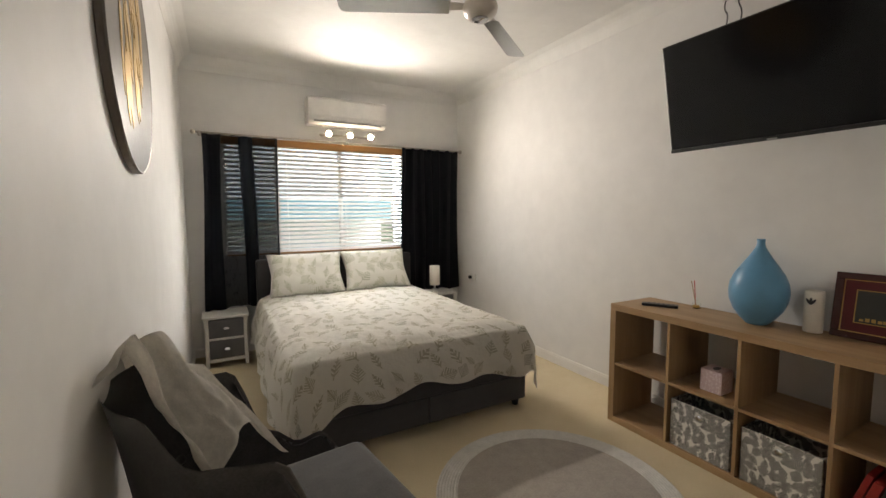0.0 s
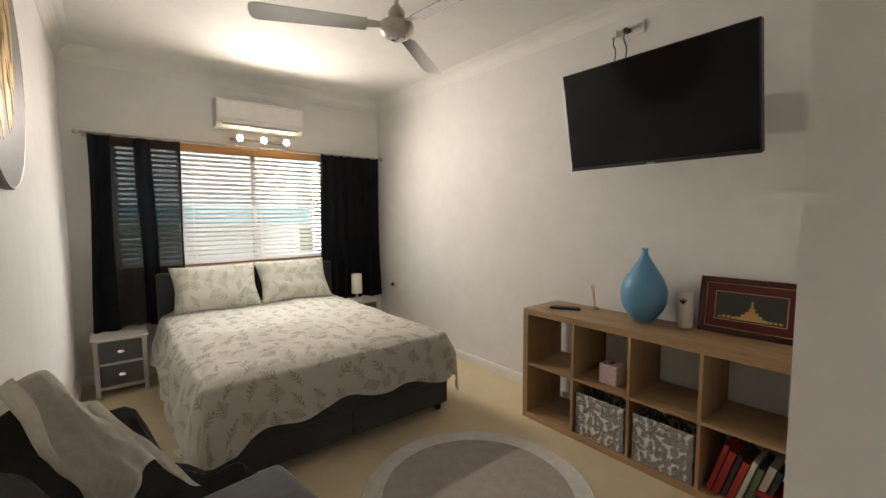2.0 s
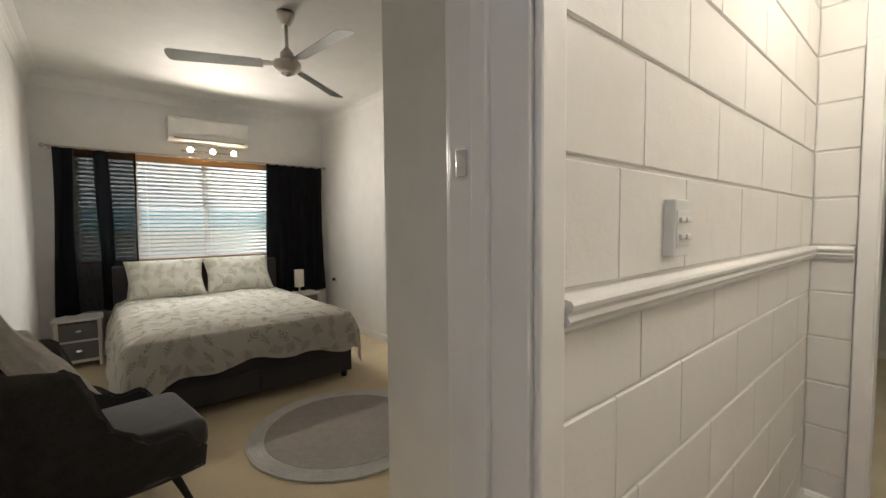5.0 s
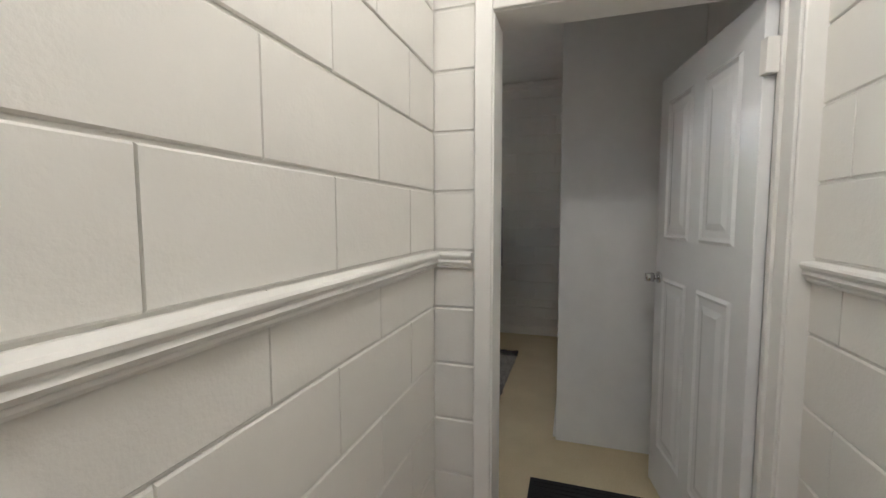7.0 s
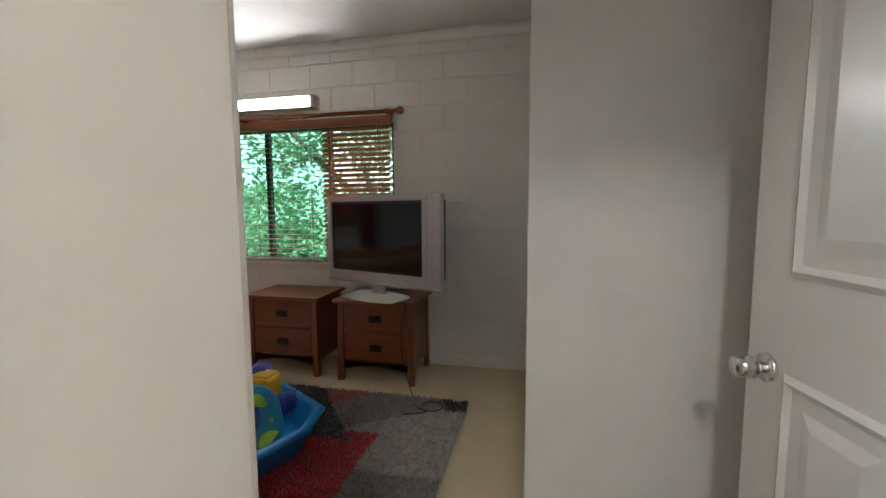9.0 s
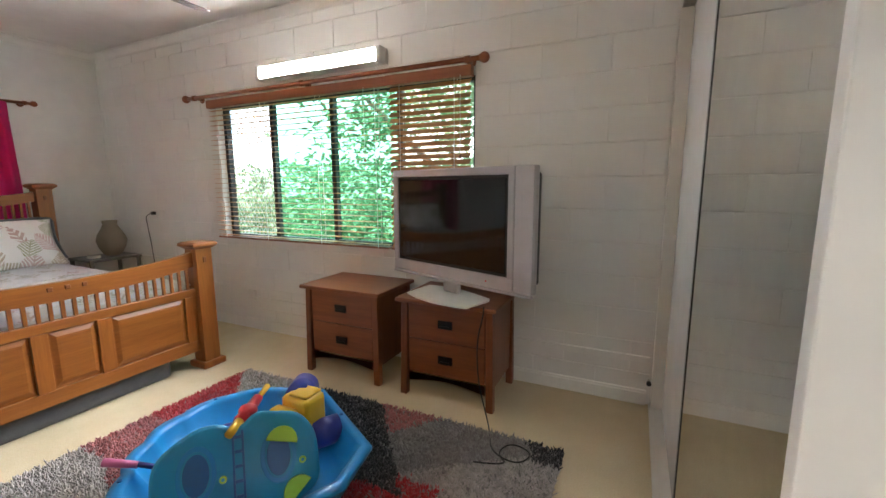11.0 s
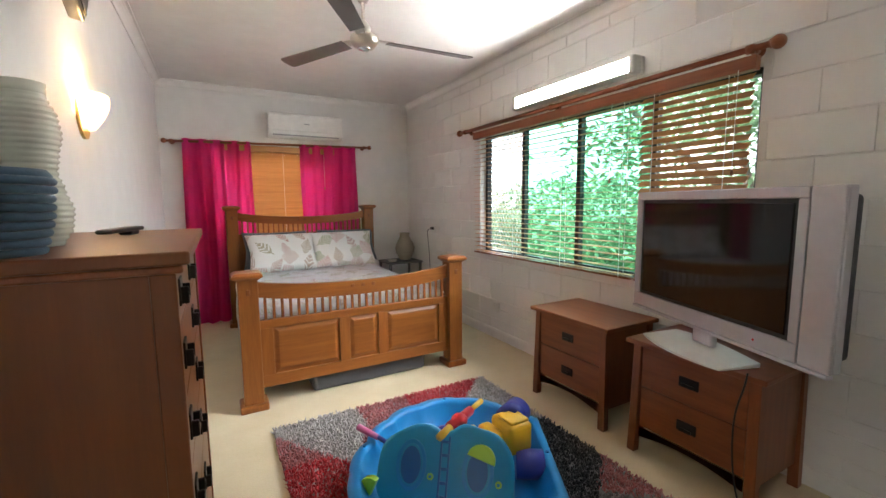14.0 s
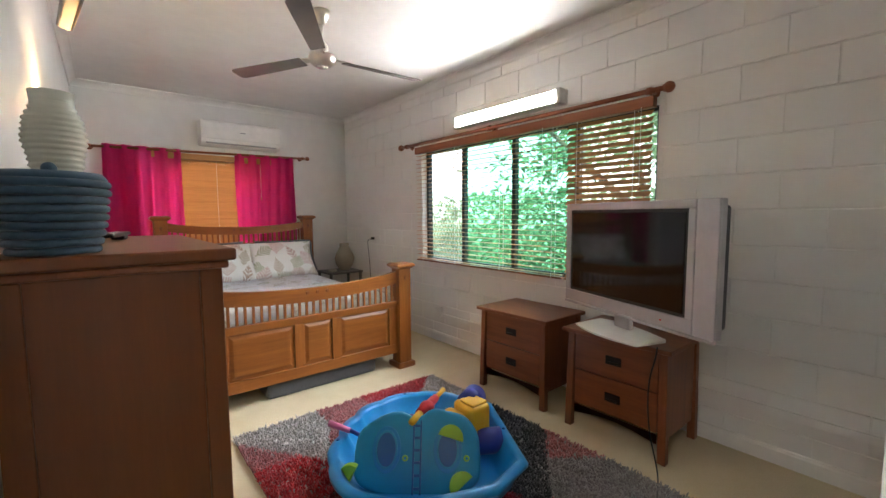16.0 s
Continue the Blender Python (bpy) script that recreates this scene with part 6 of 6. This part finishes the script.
def tub_outline():
    """A shell-like plan: scallops round the back, a straight side running to a blunt bow."""
    corners = [(0.45, -0.035, 0), (0.335, 0.585, 0), (0.13, 0.70, 0.035), (-0.15, 0.745, 0.035), (-0.37, 0.62, 0.035), (-0.49, 0.42, 0.03), (-0.52, 0.20, 0.03), (-0.50, -0.05, 0.03), (-0.35, -0.28, 0.03), (0.0, -0.33, 0.0), (0.29, -0.235, 0.0)]
    out = []
    for (x0, y0, bulge), (x1, y1, _) in zip(corners, corners[1:] + corners[:1]):
        dx, dy = x1 - x0, y1 - y0
        length = math.hypot(dx, dy)
        for i in range(10):
            f = i / 10
            b = bulge * math.sin(math.pi * f) ** 0.8
            out.append((x0 + dx * f + dy / length * b, y0 + dy * f - dx / length * b))
    return out


def tub(profile):
    own = bmesh.new()
    plan = tub_outline()
    n = len(plan)
    rings = [[own.verts.new((TUB_C[0] + (x - TUB_C[0]) * f, TUB_C[1] + (y - TUB_C[1]) * f, z)) for x, y in plan] for f, z in profile]
    for a, b in zip(rings, rings[1:]):
        for i in range(n):
            own.faces.new((a[i], a[(i + 1) % n], b[(i + 1) % n], b[i]))
    own.faces.new(rings[0][::-1])
    own.faces.new(rings[-1])
    for f in own.faces:
        f.smooth = True
    return own


part("tub", tub([(0.80, 0.0), (0.84, 0.008), (0.93, 0.135), (0.995, 0.142), (1.0, 0.148), (1.003, 0.160), (0.995, 0.170), (0.93, 0.172), (0.905, 0.168), (0.895, 0.155), (0.78, 0.045), (0.74, 0.035)]), "toy_blue", toy)
for k, f in ((5, 0.95), (14, 0.955), (33, 0.955), (62, 0.955)):
    x, y = tub_outline()[k]
    x, y = TUB_C[0] + (x - TUB_C[0]) * f, TUB_C[1] + (y - TUB_C[1]) * f
    part("rim_stud", rod((x, y, 0.168), (x, y, 0.176), 0.010, 0.008), "toy_deep", toy)
LIDC = -0.085
out = []
for i in range(72):
    a = 2 * math.pi * i / 72
    c, q = math.cos(a), math.sin(a)
    notch = 1 - 0.20 * math.exp(-((a - math.pi / 2) / 0.17) ** 2)
    y = (0.225 + 0.02 * c) * abs(q) ** 0.6 * notch * (1 + 0.02 * math.cos(9 * a)) if q > 0 else -0.175 * abs(q) ** 0.45
    out.append((LIDC + 0.31 * c, y))
ML = pose(0, 0, 0.170, 60, 0, 0)
lid = part("lid", plate(out, 0.05, ML @ pose(0, 0, -0.05), None, 0.018), "toy_teal", toy, "teal folding lid", True)
for sx in (-0.235, 0.065):
    # Dishes are raised plates; the dark centre colour paints in a hollow's shade.
    for rx, ry, lift, hue in ((0.070, 0.105, 0.0, "toy_blue"), (0.054, 0.086, 0.0045, "toy_teal"), (0.046, 0.076, 0.0075, "toy_deep")):
        ring = [(sx + rx * math.cos(2 * math.pi * i / 28), 0.035 + ry * math.sin(2 * math.pi * i / 28)) for i in range(28)]
        part("dish", plate(ring, 0.005, ML @ pose(0, 0, lift - 0.001), None, 0.0015), hue, lid)
    part("knob", rod(ML @ Vector((sx + 0.092, -0.004, -0.002)), ML @ Vector((sx + 0.092, -0.004, 0.010)), 0.015, 0.013), "toy_green", lid, "green knob")
    part("knob_centre", rod(ML @ Vector((sx + 0.092, -0.004, 0.009)), ML @ Vector((sx + 0.092, -0.004, 0.012)), 0.007, 0.006), "toy_teal", lid)
for dx in (-0.018, 0.018):
    part("rib", plate([(LIDC + dx - 0.004, -0.16), (LIDC + dx + 0.004, -0.16), (LIDC + dx + 0.004, 0.165), (LIDC + dx - 0.004, 0.165)], 0.008, ML @ pose(0, 0, -0.001)), "toy_deep", lid)
for i in range(6):
    part("rung", plate([(LIDC - 0.013, -0.14 + 0.055 * i), (LIDC + 0.013, -0.14 + 0.055 * i), (LIDC + 0.013, -0.128 + 0.055 * i), (LIDC - 0.013, -0.128 + 0.055 * i)], 0.006, ML @ pose(0, 0, -0.001)), "toy_deep", lid)
half = [(0.062 * math.cos(math.pi * i / 14), 0.062 * math.sin(math.pi * i / 14)) for i in range(15)]
part("flap", plate(half, 0.045, ML @ pose(0.080, 0.085, 0.0, 0, 0, -16), None, 0.003), "toy_green", lid, "green flap")
part("flap", plate(half, 0.030, ML @ pose(-0.385, -0.075, 0.02, 0, -30, 60), None, 0.003), "toy_green", lid, "green flap")
part("flap", plate(half, 0.040, ML @ pose(0.135, -0.12, 0.0, 0, 0, 40), None, 0.003), "toy_green", lid, "green flap")


def toy_piece(name, label, base, parts):
    t = thing(name, *base, label, "toy")
    for nm, bm, mt in parts:
        loose(t, nm, bm, mt, "", True)
    return t


toy_piece("toy_truck", "yellow and navy plastic toy truck", (4.60, 0.50, 0.2), [
    ("cab", box(4.53, 4.67, 0.42, 0.59, 0.19, 0.34, 0.025, 3), "toy_yellow"), ("bonnet", box(4.46, 4.54, 0.47, 0.61, 0.19, 0.30, 0.025, 3), "toy_yellow"), ("cab_roof", box(4.55, 4.66, 0.44, 0.55, 0.335, 0.352, 0.008, 2), "toy_yellow"),
    ("wheel", rod((4.61, 0.55, 0.30), (4.73, 0.61, 0.30), 0.068, sides=28), "toy_navy"), ("wheel", rod((4.57, 0.43, 0.15), (4.68, 0.36, 0.15), 0.068, sides=28), "toy_navy")])
toy_piece("toy_ball", "purple-blue plastic toy ball", (4.33, 0.70, 0.2), [("ball", ball((4.33, 0.70, 0.22), 0.055), "toy_navy")])
toy_piece("toy_digger", "yellow toy scoop lying in the tub", (4.45, 0.62, 0.2), [("scoop", box(4.40, 4.52, 0.60, 0.72, 0.17, 0.24, 0.03, 3), "toy_yellow")])
PA, PB = Vector((4.20, 0.52, 0.345)), Vector((4.53, 0.665, 0.375))
bm = rod(PA.lerp(PB, 0.24), PA.lerp(PB, 0.72), 0.028, 0.022, 16)
ball(PA.lerp(PB, 0.45), 0.034, bm, (1.2, 1.2, 0.9))
toy_piece("toy_pistol", "red and yellow plastic squirt toy", (4.4, 0.5, 0.33), [("barrel", bm, "toy_red"), ("handle", rod(PA, PA.lerp(PB, 0.26), 0.017, 0.02), "toy_yellow"), ("nozzle", rod(PA.lerp(PB, 0.70), PB, 0.012, 0.014, 14), "toy_yellow")])
bm = rod((3.96, 0.955, 0.25), (4.03, 0.85, 0.225), 0.017, 0.014)
toy_piece("toy_whisk", "pink plastic stick toy on the tub rim", (4.0, 0.9, 0.23), [("stick", bm, "toy_pink"), ("tip", rod((4.025, 0.86, 0.23), (4.07, 0.79, 0.205), 0.011), "toy_navy")])


# ---- painted concrete blocks ----
BLOCKS = {}


def block_mesh(length, height, mat, c=0.0035, d=0.006):
    key = (round(length, 3), round(height, 3), mat)
    if key not in BLOCKS:
        own = bmesh.new()
        lv = []
        for inset, y in ((0.0, 0.0), (0.0, d - c), (c, d)):
            side = inset * 0.35
            lv.append([own.verts.new(p) for p in ((side, y, inset), (length - side, y, inset), (length - side, y, height - inset), (side, y, height - inset))])
        for a, b in zip(lv, lv[1:]):
            for i in range(4):
                own.faces.new((a[i], b[i], b[(i + 1) % 4], a[(i + 1) % 4]))
        own.faces.new(lv[-1][::-1])
        bmesh.ops.recalc_face_normals(own, faces=own.faces)
        me = bpy.data.meshes.new("block")
        own.to_mesh(me)
        own.free()
        me.materials.append(MATS[mat])
        BLOCKS[key] = me
    return BLOCKS[key]


def lay(parent, mat, at, start, end, offsets, holes, gap_h, gap_v, zmax=CEIL, course=0.2, z_first=0.0, cut_block=None):
    """Courses of blocks from start to end along a wall; at(s, z) gives a block's pose; offsets of the joints course by course."""
    row, z = 0, z_first
    while z < zmax - 0.02:
        z0, z1 = z + gap_h / 2, min(z + course, zmax) - gap_h / 2
        joints = [start] + [j for j in (offsets[row % 2] + 0.4 * k for k in range(-20, 40)) if start + 0.03 < j < end - 0.03] + [end]
        if cut_block:
            joints = [cut_block[1] if abs(j - cut_block[0]) < 0.005 else j for j in joints]
        for a, b in zip(joints, joints[1:]):
            spans = [(a + gap_v / 2, b - gap_v / 2, z0, z1)]
            for h0, h1, hz0, hz1 in holes:
                cut = []
                for p, q, r, s in spans:
                    if q <= h0 or p >= h1 or s <= hz0 or r >= hz1:
                        cut.append((p, q, r, s))
                        continue
                    if p < h0:
                        cut.append((p, h0, r, s))
                    if q > h1:
                        cut.append((h1, q, r, s))
                    if r < hz0:
                        cut.append((max(p, h0), min(q, h1), r, hz0))
                    if s > hz1:
                        cut.append((max(p, h0), min(q, h1), hz1, s))
                spans = cut
            for p, q, r, s in spans:
                if q - p > 0.015 and s - r > 0.012:
                    ob = new("block", block_mesh(q - p, s - r, mat))
                    ob.parent = parent
                    ob.matrix_local = at(p, q, r)
        z += course
        row += 1


lay(wall_hall, "block_cream", lambda p, q, z: pose(q, -0.694, z, 0, 0, 180), -1.5, 2.585, (1.168, 0.966), [(-0.305, 0.69, -1, 2.05)], 0.0065, 0.0025, cut_block=(0.768, 0.877))
lay(wall_end, "block_cream", lambda p, q, z: pose(2.591, p, z, 0, 0, 90), -1.77, -0.70, (-1.1, -0.9), [(-1.78, -0.843, -1, 2.025)], 0.0075, 0.008)
lay(wall_south, "block_cream", lambda p, q, z: pose(p, -1.776, z), -1.5, 2.585, (0.23, 0.03), [], 0.0065, 0.0025)
lay(wall_east, "block_white", lambda p, q, z: pose(5.866, p, z, 0, 0, 90), -1.07, 4.52, (0.05, 0.25), [W2], 0.0045, 0.005)
